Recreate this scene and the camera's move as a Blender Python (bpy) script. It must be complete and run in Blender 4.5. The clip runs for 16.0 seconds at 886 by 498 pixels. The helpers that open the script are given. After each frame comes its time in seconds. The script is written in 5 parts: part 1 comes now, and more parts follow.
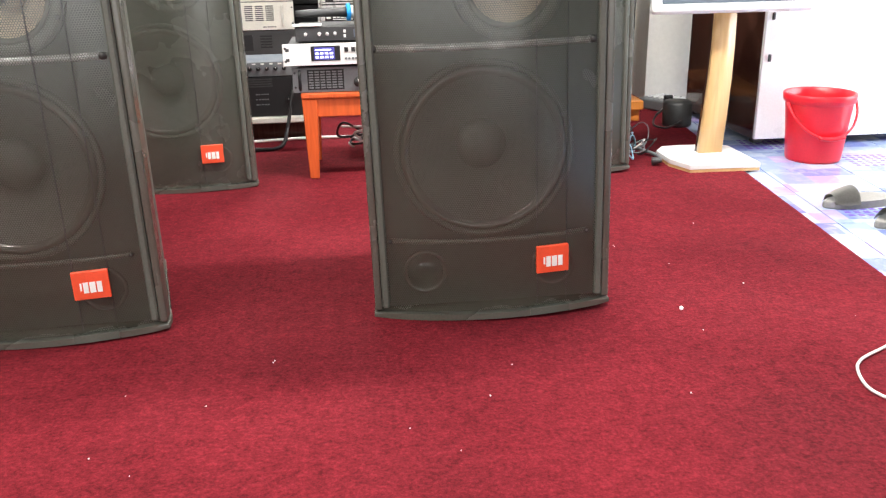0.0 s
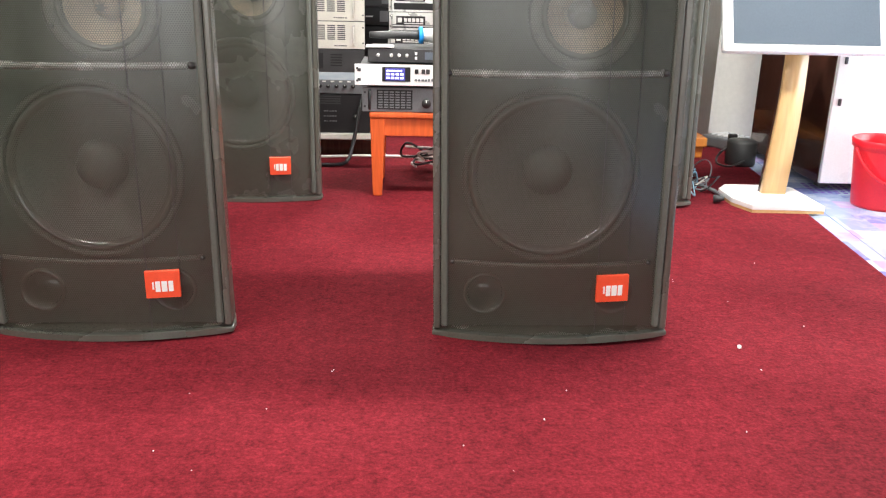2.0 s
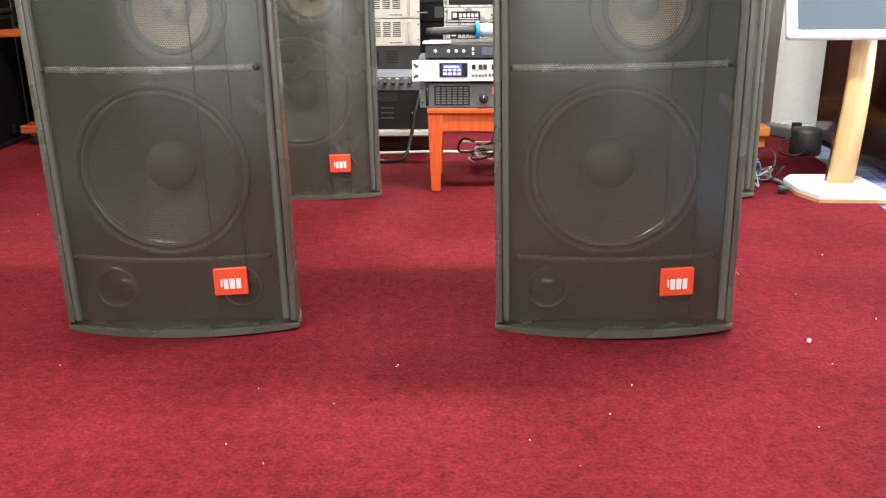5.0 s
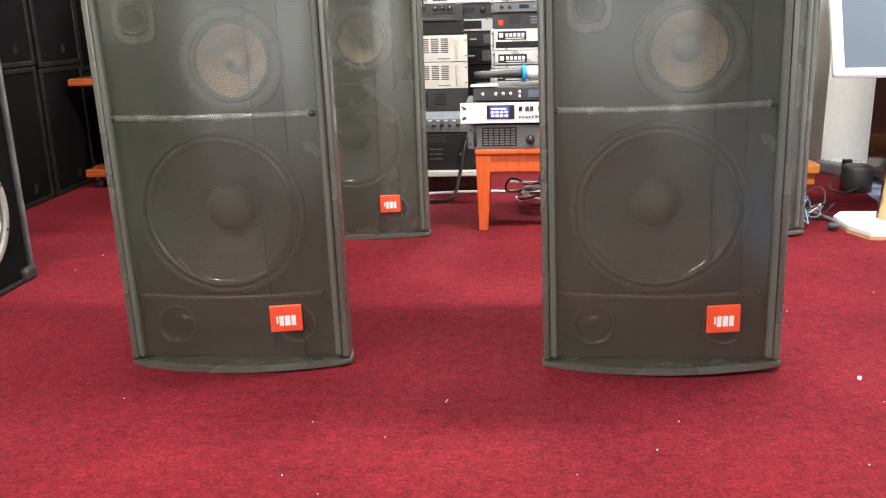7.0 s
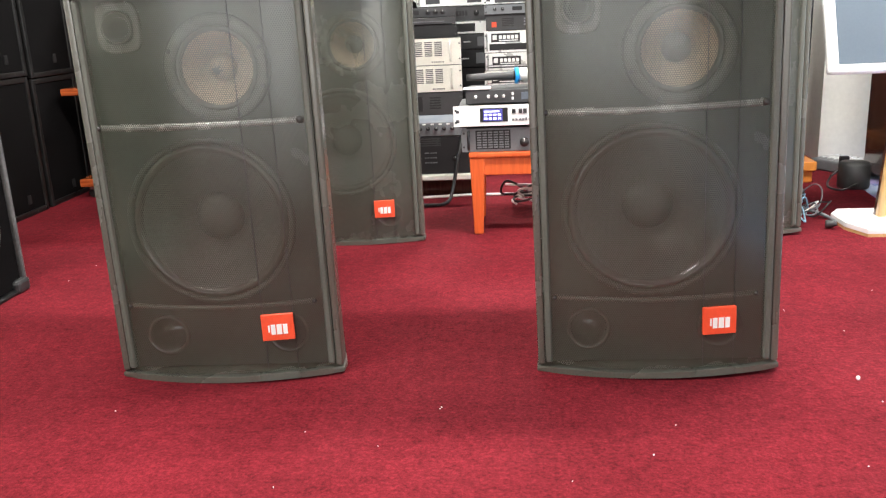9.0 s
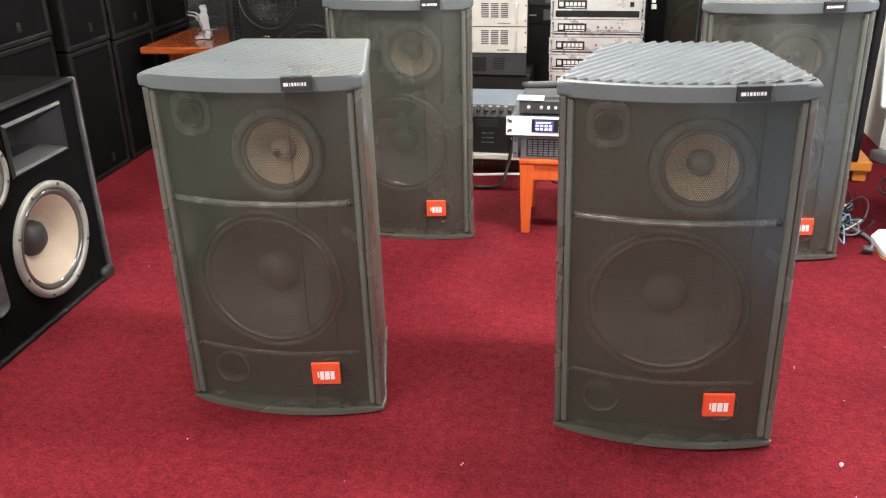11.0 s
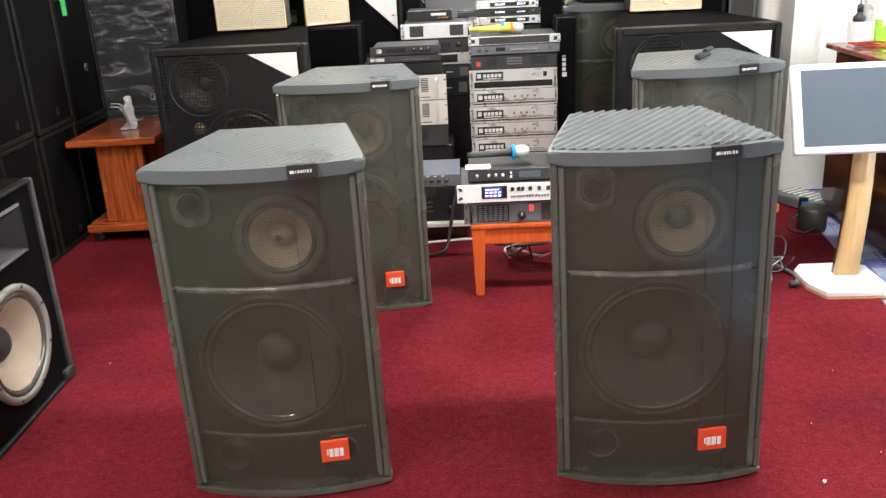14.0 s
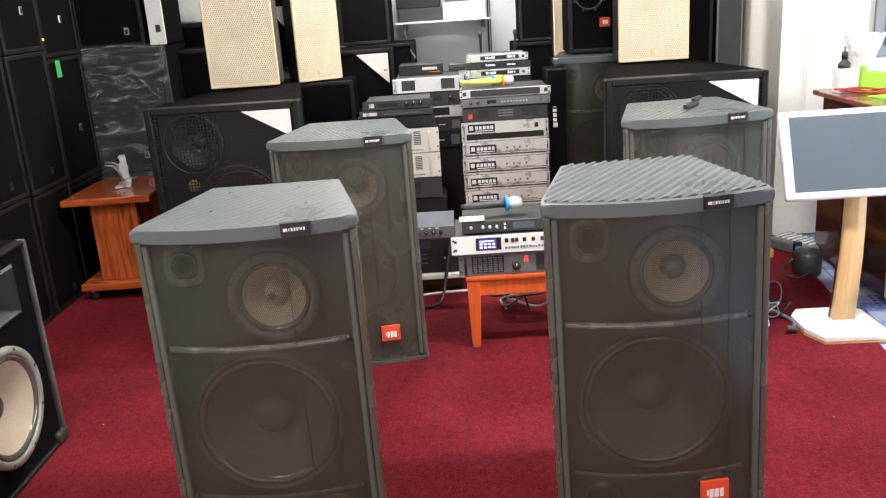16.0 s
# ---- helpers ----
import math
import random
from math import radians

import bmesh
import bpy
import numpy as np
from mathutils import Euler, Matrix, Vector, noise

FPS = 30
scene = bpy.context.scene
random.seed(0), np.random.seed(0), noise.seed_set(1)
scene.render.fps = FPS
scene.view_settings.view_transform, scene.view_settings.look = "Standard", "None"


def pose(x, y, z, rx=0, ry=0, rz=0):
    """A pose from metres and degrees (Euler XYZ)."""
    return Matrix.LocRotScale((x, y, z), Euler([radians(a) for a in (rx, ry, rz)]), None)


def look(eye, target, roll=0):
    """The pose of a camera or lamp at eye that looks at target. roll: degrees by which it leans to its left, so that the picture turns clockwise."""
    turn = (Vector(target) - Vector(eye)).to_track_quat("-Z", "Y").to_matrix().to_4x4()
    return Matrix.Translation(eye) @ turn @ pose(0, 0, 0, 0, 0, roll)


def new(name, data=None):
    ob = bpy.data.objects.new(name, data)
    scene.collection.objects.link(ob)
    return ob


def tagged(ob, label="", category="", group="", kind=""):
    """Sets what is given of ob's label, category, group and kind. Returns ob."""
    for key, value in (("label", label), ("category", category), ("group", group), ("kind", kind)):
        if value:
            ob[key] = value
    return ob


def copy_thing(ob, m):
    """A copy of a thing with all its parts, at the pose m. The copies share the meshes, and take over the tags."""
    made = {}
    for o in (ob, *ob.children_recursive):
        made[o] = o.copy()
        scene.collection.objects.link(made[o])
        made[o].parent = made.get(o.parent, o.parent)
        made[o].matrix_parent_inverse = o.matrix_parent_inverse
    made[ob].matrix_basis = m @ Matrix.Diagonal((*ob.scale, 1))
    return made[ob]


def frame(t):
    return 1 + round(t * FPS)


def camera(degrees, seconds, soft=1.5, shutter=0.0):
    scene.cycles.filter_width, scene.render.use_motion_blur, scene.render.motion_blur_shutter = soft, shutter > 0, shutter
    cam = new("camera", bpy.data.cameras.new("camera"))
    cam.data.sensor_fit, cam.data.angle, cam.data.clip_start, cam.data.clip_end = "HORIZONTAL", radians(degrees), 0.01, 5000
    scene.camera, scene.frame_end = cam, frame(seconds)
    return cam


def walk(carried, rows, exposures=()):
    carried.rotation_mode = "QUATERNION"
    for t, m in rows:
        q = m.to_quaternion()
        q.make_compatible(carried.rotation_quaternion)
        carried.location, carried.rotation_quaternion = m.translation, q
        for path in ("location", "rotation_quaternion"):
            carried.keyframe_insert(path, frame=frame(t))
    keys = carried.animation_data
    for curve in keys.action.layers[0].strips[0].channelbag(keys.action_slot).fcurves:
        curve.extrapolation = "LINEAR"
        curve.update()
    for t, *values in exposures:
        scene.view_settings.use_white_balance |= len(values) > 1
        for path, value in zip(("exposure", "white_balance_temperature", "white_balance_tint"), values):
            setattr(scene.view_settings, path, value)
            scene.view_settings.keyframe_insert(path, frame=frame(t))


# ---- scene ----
cam = camera(55.1, 16.0, soft=1.2, shutter=0.4)
PATH = [
    (0, (0.134, 0.094, 0.799), (0.323, 1.967, 0.123), -1.2),
    (0.5, (0.138, 0.09, 0.8), (0.301, 1.973, 0.144), -1.2),
    (1, (0.129, 0.086, 0.79), (0.258, 1.972, 0.137), 0.2),
    (1.5, (0.105, 0.054, 0.806), (0.19, 1.946, 0.164), 1.2),
    (2, (0.1, 0.065, 0.802), (0.178, 1.964, 0.18), 1.4),
    (2.5, (0.095, 0.074, 0.796), (0.168, 1.966, 0.15), 1.4),
    (3, (0.095, 0.077, 0.795), (0.141, 1.963, 0.132), 1.1),
    (3.5, (0.086, 0.077, 0.801), (0.094, 1.963, 0.136), 0.5),
    (4, (0.08, 0.072, 0.796), (0.06, 1.954, 0.12), 0.1),
    (6.5, (0.088, 0.022, 0.823), (-0.025, 1.942, 0.274), -1.5),
    (7, (0.085, 0.008, 0.82), (-0.078, 1.926, 0.274), -1.6),
    (7.5, (0.098, 0.017, 0.826), (-0.071, 1.936, 0.289), -2.0),
    (8, (0.098, 0.021, 0.835), (-0.058, 1.947, 0.318), -2.6),
    (8.5, (0.095, 0.03, 0.83), (-0.059, 1.955, 0.31), -2.6),
    (9, (0.104, 0.03, 0.819), (-0.061, 1.949, 0.28), -2.6),
    (11.3, (0.229, 0.006, 1.374), (-0.117, 1.79, 0.539), -1.2),
    (11.5, (0.24, -0.008, 1.374), (-0.121, 1.787, 0.569), -1.2),
    (12, (0.235, -0.014, 1.369), (-0.157, 1.784, 0.585), -1.7),
    (12.5, (0.156, -0.023, 1.368), (-0.247, 1.76, 0.557), -2.2),
    (13, (0.018, -0.073, 1.394), (-0.329, 1.728, 0.597), -2.3),
    (13.5, (-0.046, -0.111, 1.4), (-0.246, 1.734, 0.654), -3.1),
    (14, (-0.065, -0.101, 1.403), (-0.125, 1.776, 0.714), -2.9),
    (14.5, (-0.063, -0.091, 1.404), (-0.095, 1.804, 0.765), -3.0),
    (15, (-0.07, -0.094, 1.407), (-0.119, 1.805, 0.783), -2.9),
    (15.5, (-0.062, -0.092, 1.408), (-0.118, 1.81, 0.793), -3.0),
    (16, (-0.06, -0.092, 1.414), (-0.105, 1.821, 0.834), -3.9),
]
EXPOSURES = [(0.0, 0.38), (9.2, 0.50), (11.3, 0.34), (12.2, 0.32), (13.1, 0.02), (14.0, 0.03), (16.0, -0.02)]
walk(cam, [(t, look(eye, target, roll)) for t, eye, target, roll in PATH], EXPOSURES)

# ---------------- world and large lights ----------------
world = bpy.data.worlds.new("sky")
scene.world = world
world.use_nodes = True
wn = world.node_tree.nodes
sky = wn.new("ShaderNodeTexSky")
sky.sky_type, sky.sun_disc = "NISHITA", False
sky.sun_elevation, sky.sun_rotation = radians(50), radians(140)
world.node_tree.links.new(sky.outputs[0], wn["Background"].inputs[0])
wn["Background"].inputs[1].default_value = 0.1


def area(name, m, sx, sy, watts, colour):
    data = bpy.data.lights.new(name, "AREA")
    data.shape, data.size, data.size_y, data.energy, data.color = "RECTANGLE", sx, sy, watts, colour
    ob = new(name, data)
    ob.matrix_world = m
    return ob


# daylight through the glazed shop front behind the camera and the side door
area("shopfront_daylight", look((-1.2, -3.35, 1.16), (-0.8, 2.0, 1.0)), 3.2, 2.1, 48, (1.0, 0.99, 0.965))
area("front_door_daylight", look((1.25, -3.35, 1.15), (0.4, 2.0, 1.0)), 1.4, 2.1, 29, (1.0, 0.99, 0.965))
area("door_daylight", look((4.35, 2.6, 1.35), (1.9, 3.9, 0.7)), 1.6, 2.2, 122, (0.88, 0.94, 1.0))
# ceiling tubes
TUBES = ((-1.3, 0.75, 62), (1.2, 0.75, 4), (-1.0, 2.45, 34), (1.0, 2.3, 92), (-0.2, 5.2, 84))
for tx, ty, power in TUBES:
    area("tube_light", pose(tx, ty, 2.575), 1.2, 0.16, power, (1.0, 0.975, 0.92))

# ---------------- materials ----------------
def mat(name, colour, rough=0.5, metal=0.0, vary=0.15, scale=8.0, bump=0.0, bscale=150.0, spec=0.5, fleck=None, coat=0.0, per=0.0, wear=0.0):
    """Principled surface with stains at one scale, grain at another, relief, and edge-free scuffs."""
    m = bpy.data.materials.new(name)
    m.use_nodes = True
    nt = m.node_tree
    n, link = nt.nodes, nt.links.new
    b = n["Principled BSDF"]
    co = n.new("ShaderNodeTexCoord")
    big = n.new("ShaderNodeTexNoise")
    big.inputs["Scale"].default_value, big.inputs["Detail"].default_value = scale, 6
    fine = n.new("ShaderNodeTexNoise")
    fine.inputs["Scale"].default_value, fine.inputs["Detail"].default_value = bscale, 4
    link(co.outputs["Object"], big.inputs["Vector"])
    link(co.outputs["Object"], fine.inputs["Vector"])
    ramp = n.new("ShaderNodeMapRange")
    ramp.inputs[1].default_value, ramp.inputs[2].default_value = 0.3, 0.7
    ramp.inputs[3].default_value, ramp.inputs[4].default_value = 1 - vary, 1 + vary
    link(big.outputs[0], ramp.inputs[0])
    ramp2 = n.new("ShaderNodeMapRange")
    ramp2.inputs[1].default_value, ramp2.inputs[2].default_value = 0.3, 0.7
    ramp2.inputs[3].default_value, ramp2.inputs[4].default_value = 1 - vary * 0.7, 1 + vary * 0.7
    link(fine.outputs[0], ramp2.inputs[0])
    mul = n.new("ShaderNodeMath")
    mul.operation = "MULTIPLY"
    link(ramp.outputs[0], mul.inputs[0])
    link(ramp2.outputs[0], mul.inputs[1])
    out = mul.outputs[0]
    if per:
        info = n.new("ShaderNodeObjectInfo")
        pr = n.new("ShaderNodeMapRange")
        pr.inputs[3].default_value, pr.inputs[4].default_value = 1 - per, 1 + per
        link(info.outputs["Random"], pr.inputs[0])
        mm = n.new("ShaderNodeMath")
        mm.operation = "MULTIPLY"
        link(out, mm.inputs[0])
        link(pr.outputs[0], mm.inputs[1])
        out = mm.outputs[0]
    vec = n.new("ShaderNodeVectorMath")
    vec.operation = "SCALE"
    vec.inputs[0].default_value = colour
    link(out, vec.inputs["Scale"])
    colour_out = vec.outputs[0]
    if wear:
        sc = n.new("ShaderNodeTexNoise")
        sc.inputs["Scale"].default_value, sc.inputs["Detail"].default_value, sc.inputs["Roughness"].default_value = 22, 8, 0.7
        link(co.outputs["Object"], sc.inputs["Vector"])
        wr = n.new("ShaderNodeMapRange")
        wr.inputs[1].default_value, wr.inputs[2].default_value = 0.62, 0.72
        wr.inputs[4].default_value = wear
        link(sc.outputs[0], wr.inputs[0])
        mix = n.new("ShaderNodeMix")
        mix.data_type = "RGBA"
        link(wr.outputs[0], mix.inputs[0])
        link(colour_out, mix.inputs[6])
        mix.inputs[7].default_value = (0.35, 0.34, 0.32, 1)
        colour_out = mix.outputs[2]
    link(colour_out, b.inputs["Base Color"])
    rr = n.new("ShaderNodeMapRange")
    rr.inputs[1].default_value, rr.inputs[2].default_value = 0.3, 0.7
    rr.inputs[3].default_value, rr.inputs[4].default_value = max(rough - 0.08, 0.03), min(rough + 0.08, 1)
    link(big.outputs[0], rr.inputs[0])
    link(rr.outputs[0], b.inputs["Roughness"])
    b.inputs["Metallic"].default_value = metal
    b.inputs["Specular IOR Level"].default_value = spec
    b.inputs["Coat Weight"].default_value = coat
    if bump:
        bp = n.new("ShaderNodeBump")
        bp.inputs["Strength"].default_value, bp.inputs["Distance"].default_value = bump, 0.002
        link(fine.outputs[0], bp.inputs["Height"])
        link(bp.outputs[0], b.inputs["Normal"])
    return m


def perforated(name, colour, pitch, hole, rough=0.45, metal=0.3, square=False, spec=0.5):
    """Punched sheet: holes on a staggered lattice let the light through."""
    m = mat(name, colour, rough, metal, 0.12, 5, 0.1, 60, spec=spec)
    nt = m.node_tree
    n, link = nt.nodes, nt.links.new
    co = n.new("ShaderNodeTexCoord")
    dist = []
    for shift in ((0.0, 0.0, 0.0), (0.5, 0.0, 0.5)):
        a = n.new("ShaderNodeVectorMath")
        a.operation = "MULTIPLY_ADD"
        a.inputs[1].default_value = (1 / pitch, 0, 1 / pitch if square else 1 / (pitch * 1.732))
        a.inputs[2].default_value = (0, 0, 0) if square else shift
        link(co.outputs["Object"], a.inputs[0])
        f = n.new("ShaderNodeVectorMath")
        f.operation = "FRACTION"
        link(a.outputs[0], f.inputs[0])
        s = n.new("ShaderNodeVectorMath")
        s.operation = "SUBTRACT"
        s.inputs[1].default_value = (0.5, 0, 0.5)
        link(f.outputs[0], s.inputs[0])
        k = n.new("ShaderNodeVectorMath")
        k.operation = "MULTIPLY"
        k.inputs[1].default_value = (1, 0, 1 if square else 1.732)
        link(s.outputs[0], k.inputs[0])
        if square:
            ab = n.new("ShaderNodeVectorMath")
            ab.operation = "ABSOLUTE"
            link(k.outputs[0], ab.inputs[0])
            sp = n.new("ShaderNodeSeparateXYZ")
            link(ab.outputs[0], sp.inputs[0])
            mx = n.new("ShaderNodeMath")
            mx.operation = "MAXIMUM"
            link(sp.outputs[0], mx.inputs[0])
            link(sp.outputs[2], mx.inputs[1])
            dist.append(mx.outputs[0])
        else:
            le = n.new("ShaderNodeVectorMath")
            le.operation = "LENGTH"
            link(k.outputs[0], le.inputs[0])
            dist.append(le.outputs["Value"])
    mn = n.new("ShaderNodeMath")
    mn.operation = "MINIMUM"
    link(dist[0], mn.inputs[0])
    link(dist[1], mn.inputs[1])
    lt = n.new("ShaderNodeMath")
    lt.operation = "LESS_THAN"
    link(mn.outputs[0], lt.inputs[0])
    lt.inputs[1].default_value = hole
    tr = n.new("ShaderNodeBsdfTransparent")
    mix = n.new("ShaderNodeMixShader")
    link(lt.outputs[0], mix.inputs[0])
    link(n["Principled BSDF"].outputs[0], mix.inputs[1])
    link(tr.outputs[0], mix.inputs[2])
    link(mix.outputs[0], n["Material Output"].inputs[0])
    return m


def wood(name, colour, dark, along="x", rough=0.35, coat=0.3):
    m = mat(name, colour, rough, 0, 0.12, 3, 0.05, 80, coat=coat)
    nt = m.node_tree
    n, link = nt.nodes, nt.links.new
    co = n.new("ShaderNodeTexCoord")
    mp = n.new("ShaderNodeMapping")
    mp.inputs["Scale"].default_value = {"x": (2, 22, 22), "y": (22, 2, 22), "z": (22, 22, 2)}[along]
    link(co.outputs["Object"], mp.inputs[0])
    w = n.new("ShaderNodeTexNoise")
    w.inputs["Scale"].default_value, w.inputs["Detail"].default_value, w.inputs["Distortion"].default_value = 1.6, 8, 1.2
    link(mp.outputs[0], w.inputs["Vector"])
    cr = n.new("ShaderNodeValToRGB")
    cr.color_ramp.elements[0].position, cr.color_ramp.elements[0].color = 0.32, (*dark, 1)
    cr.color_ramp.elements[1].position, cr.color_ramp.elements[1].color = 0.62, (*colour, 1)
    link(w.outputs[0], cr.inputs[0])
    link(cr.outputs[0], n["Principled BSDF"].inputs["Base Color"])
    return m


def carpet_material():
    """Cut pile: fine tufts, hand-wide trodden patches and broad soiling."""
    m = mat("red_carpet_pile", (0.30, 0.014, 0.032), 0.95, 0, 0.16, 3, 0, 180, spec=0.1)
    nt = m.node_tree
    n, link = nt.nodes, nt.links.new
    co = n.new("ShaderNodeTexCoord")
    total = None
    for sc, detail, rough, weight in ((118, 3, 0.75, 0.52), (420, 2, 0.6, 0.14), (34, 4, 0.65, 0.32), (2.6, 3, 0.5, 0.24)):
        nz = n.new("ShaderNodeTexNoise")
        nz.inputs["Scale"].default_value, nz.inputs["Detail"].default_value, nz.inputs["Roughness"].default_value = sc, detail, rough
        link(co.outputs["Object"], nz.inputs["Vector"])
        add = n.new("ShaderNodeMath")
        add.operation = "MULTIPLY_ADD"
        add.inputs[1].default_value, add.inputs[2].default_value = weight, 0.0
        link(nz.outputs[0], add.inputs[0])
        if total is not None:
            link(total, add.inputs[2])
        total = add.outputs[0]
    cr = n.new("ShaderNodeValToRGB")
    e = cr.color_ramp.elements
    e[0].position, e[0].color = 0.475, (0.064, 0.0048, 0.0076, 1)
    e[1].position, e[1].color = 0.74, (0.205, 0.0162, 0.0245, 1)
    e.new(0.61).color = (0.124, 0.0096, 0.0150, 1)
    link(total, cr.inputs[0])
    link(cr.outputs[0], n["Principled BSDF"].inputs["Base Color"])
    bp = n.new("ShaderNodeBump")
    bp.inputs["Strength"].default_value, bp.inputs["Distance"].default_value = 0.35, 0.005
    link(total, bp.inputs["Height"])
    link(bp.outputs[0], n["Principled BSDF"].inputs["Normal"])
    return m


def glow(name, colour, strength):
    m = bpy.data.materials.new(name)
    m.use_nodes = True
    b = m.node_tree.nodes["Principled BSDF"]
    b.inputs["Base Color"].default_value = (*colour, 1)
    b.inputs["Emission Color"].default_value = (*colour, 1)
    b.inputs["Emission Strength"].default_value = strength
    return m


def tile_material():
    m = mat("glazed_tile", (0.5, 0.55, 0.72), 0.12, 0, 0.05, 4, 0, 60)
    nt = m.node_tree
    n, link = nt.nodes, nt.links.new
    co = n.new("ShaderNodeTexCoord")
    info = n.new("ShaderNodeObjectInfo")
    off = n.new("ShaderNodeVectorMath")
    off.operation = "ADD"
    link(co.outputs["Object"], off.inputs[0])
    link(info.outputs["Location"], off.inputs[1])
    sn = n.new("ShaderNodeVectorMath")
    sn.operation = "SNAP"
    sn.inputs[1].default_value = (0.10, 0.10, 10)
    link(off.outputs[0], sn.inputs[0])
    wnz = n.new("ShaderNodeTexWhiteNoise")
    link(sn.outputs[0], wnz.inputs["Vector"])
    cr = n.new("ShaderNodeValToRGB")
    cr.color_ramp.interpolation = "CONSTANT"
    e = cr.color_ramp.elements
    e[0].position, e[0].color = 0.0, (0.34, 0.42, 0.57, 1)
    e[1].position, e[1].color = 0.78, (0.16, 0.20, 0.46, 1)
    for p, c in ((0.3, (0.23, 0.31, 0.52, 1)), (0.52, (0.43, 0.48, 0.58, 1)), (0.66, (0.36, 0.30, 0.56, 1))):
        e.new(p).color = c
    link(wnz.outputs["Value"], cr.inputs[0])
    nz = n.new("ShaderNodeTexNoise")
    nz.inputs["Scale"].default_value, nz.inputs["Detail"].default_value, nz.inputs["Distortion"].default_value = 16, 6, 1.0
    link(off.outputs[0], nz.inputs["Vector"])
    mr = n.new("ShaderNodeMapRange")
    mr.inputs[1].default_value, mr.inputs[2].default_value, mr.inputs[4].default_value = 0.45, 0.75, 0.55
    link(nz.outputs[0], mr.inputs[0])
    mix = n.new("ShaderNodeMix")
    mix.data_type = "RGBA"
    link(mr.outputs[0], mix.inputs[0])
    link(cr.outputs[0], mix.inputs[6])
    mix.inputs[7].default_value = (0.45, 0.50, 0.59, 1)
    link(mix.outputs[2], n["Principled BSDF"].inputs["Base Color"])
    return m


CARPET = carpet_material()
PLASTER = mat("white_plaster", (0.80, 0.78, 0.72), 0.8, 0, 0.05, 2, 0.15, 40, wear=0.05)
PANEL = mat("glossy_grey_panel", (0.76, 0.79, 0.82), 0.06, 0, 0.04, 1.5)
CEIL = mat("ceiling_paint", (0.78, 0.78, 0.76), 0.9, 0, 0.04, 2)
CAB = mat("speaker_paint_grey", (0.092, 0.096, 0.080), 0.5, 0, 0.14, 6, 0.25, 260)
CAP = mat("moulded_grey_plastic", (0.102, 0.114, 0.117), 0.32, 0, 0.10, 5, 0.15, 220)
RIM = mat("rim_grey_plastic", (0.086, 0.085, 0.070), 0.26, 0, 0.12, 6, 0.1, 200, spec=0.9)
GRILLE = perforated("punched_steel_grille", (0.060, 0.069, 0.050), 0.0050, 0.37, 0.21, 0.0, spec=1.0)
GRILLE_FINE = perforated("fine_punched_steel_grille", (0.074, 0.079, 0.062), 0.0042, 0.33, 0.25, 0.0, spec=1.0)
for sheet in (GRILLE, GRILLE_FINE):
    sheet.node_tree.nodes["Principled BSDF"].inputs["IOR"].default_value = 1.58
BAFFLE = mat("baffle_paint", (0.034, 0.040, 0.033), 0.5, 0, 0.12, 8, 0.2, 200)
GASKET = mat("black_driver_gasket", (0.020, 0.020, 0.018), 0.4, 0, 0.15, 20)
CONE = mat("dark_paper_cone", (0.062, 0.066, 0.056), 0.55, 0, 0.15, 12, 0.2, 200)
CONE_TAN = mat("tan_paper_cone", (0.34, 0.265, 0.18), 0.7, 0, 0.14, 14, 0.2, 200)
CONE_PALE = mat("aged_pale_paper_cone", (0.43, 0.34, 0.255), 0.75, 0, 0.08, 10, 0.2, 160)
HORN = mat("dark_horn_plastic", (0.125, 0.125, 0.108), 0.25, 0, 0.1, 20, spec=0.7)
SURROUND = mat("doped_surround", (0.075, 0.074, 0.064), 0.14, 0, 0.15, 20, spec=0.9)
BAR = mat("satin_grey_bar", (0.30, 0.30, 0.28), 0.24, 0.3, 0.12, 20)
CONE_BLACK = mat("black_paper_cone", (0.030, 0.029, 0.028), 0.5, 0, 0.2, 12, 0.2, 200)
RUBBER = mat("black_rubber", (0.025, 0.025, 0.025), 0.45, 0, 0.2, 20)
FRAME_GREY = mat("cast_grey_frame", (0.27, 0.265, 0.235), 0.40, 0.2, 0.15, 20, 0.1, 120)
CHROME = mat("brushed_metal", (0.62, 0.62, 0.60), 0.3, 0.9, 0.1, 30)
ALU = mat("aluminium_face", (0.86, 0.86, 0.83), 0.30, 0.45, 0.08, 10, 0.05, 300)
CREAM = mat("cream_metal_face", (0.84, 0.82, 0.74), 0.4, 0.2, 0.08, 10)
WHITE = mat("white_lacquer", (0.86, 0.86, 0.84), 0.3, 0, 0.04, 3)
BADGE = mat("orange_red_badge", (0.82, 0.085, 0.03), 0.4, 0, 0.06, 20)
INK = mat("white_print", (0.85, 0.85, 0.82), 0.5, 0, 0.03, 20)
BLACK = mat("black_paint", (0.012, 0.012, 0.013), 0.45, 0, 0.3, 7, 0.3, 220, wear=0.03)
BLACK_CARPET = mat("black_felt_covering", (0.0042, 0.0038, 0.0039), 0.9, 0, 0.3, 9, 0.6, 240, spec=0.05)
BLACK_GRILLE = mat("black_foam_grille", (0.005, 0.0046, 0.0048), 0.85, 0, 0.3, 9, 0.5, 260, spec=0.06)
EDGE = mat("worn_grey_edge", (0.085, 0.085, 0.083), 0.45, 0.2, 0.3, 15, 0.3, 90, wear=0.2)
EDGE_DARK = mat("worn_black_edge", (0.011, 0.0105, 0.0105), 0.40, 0.0, 0.45, 15, 0.4, 90, spec=0.30, wear=0.16)
MESH = perforated("square_wire_mesh", (0.018, 0.018, 0.018), 0.016, 0.36, square=True)
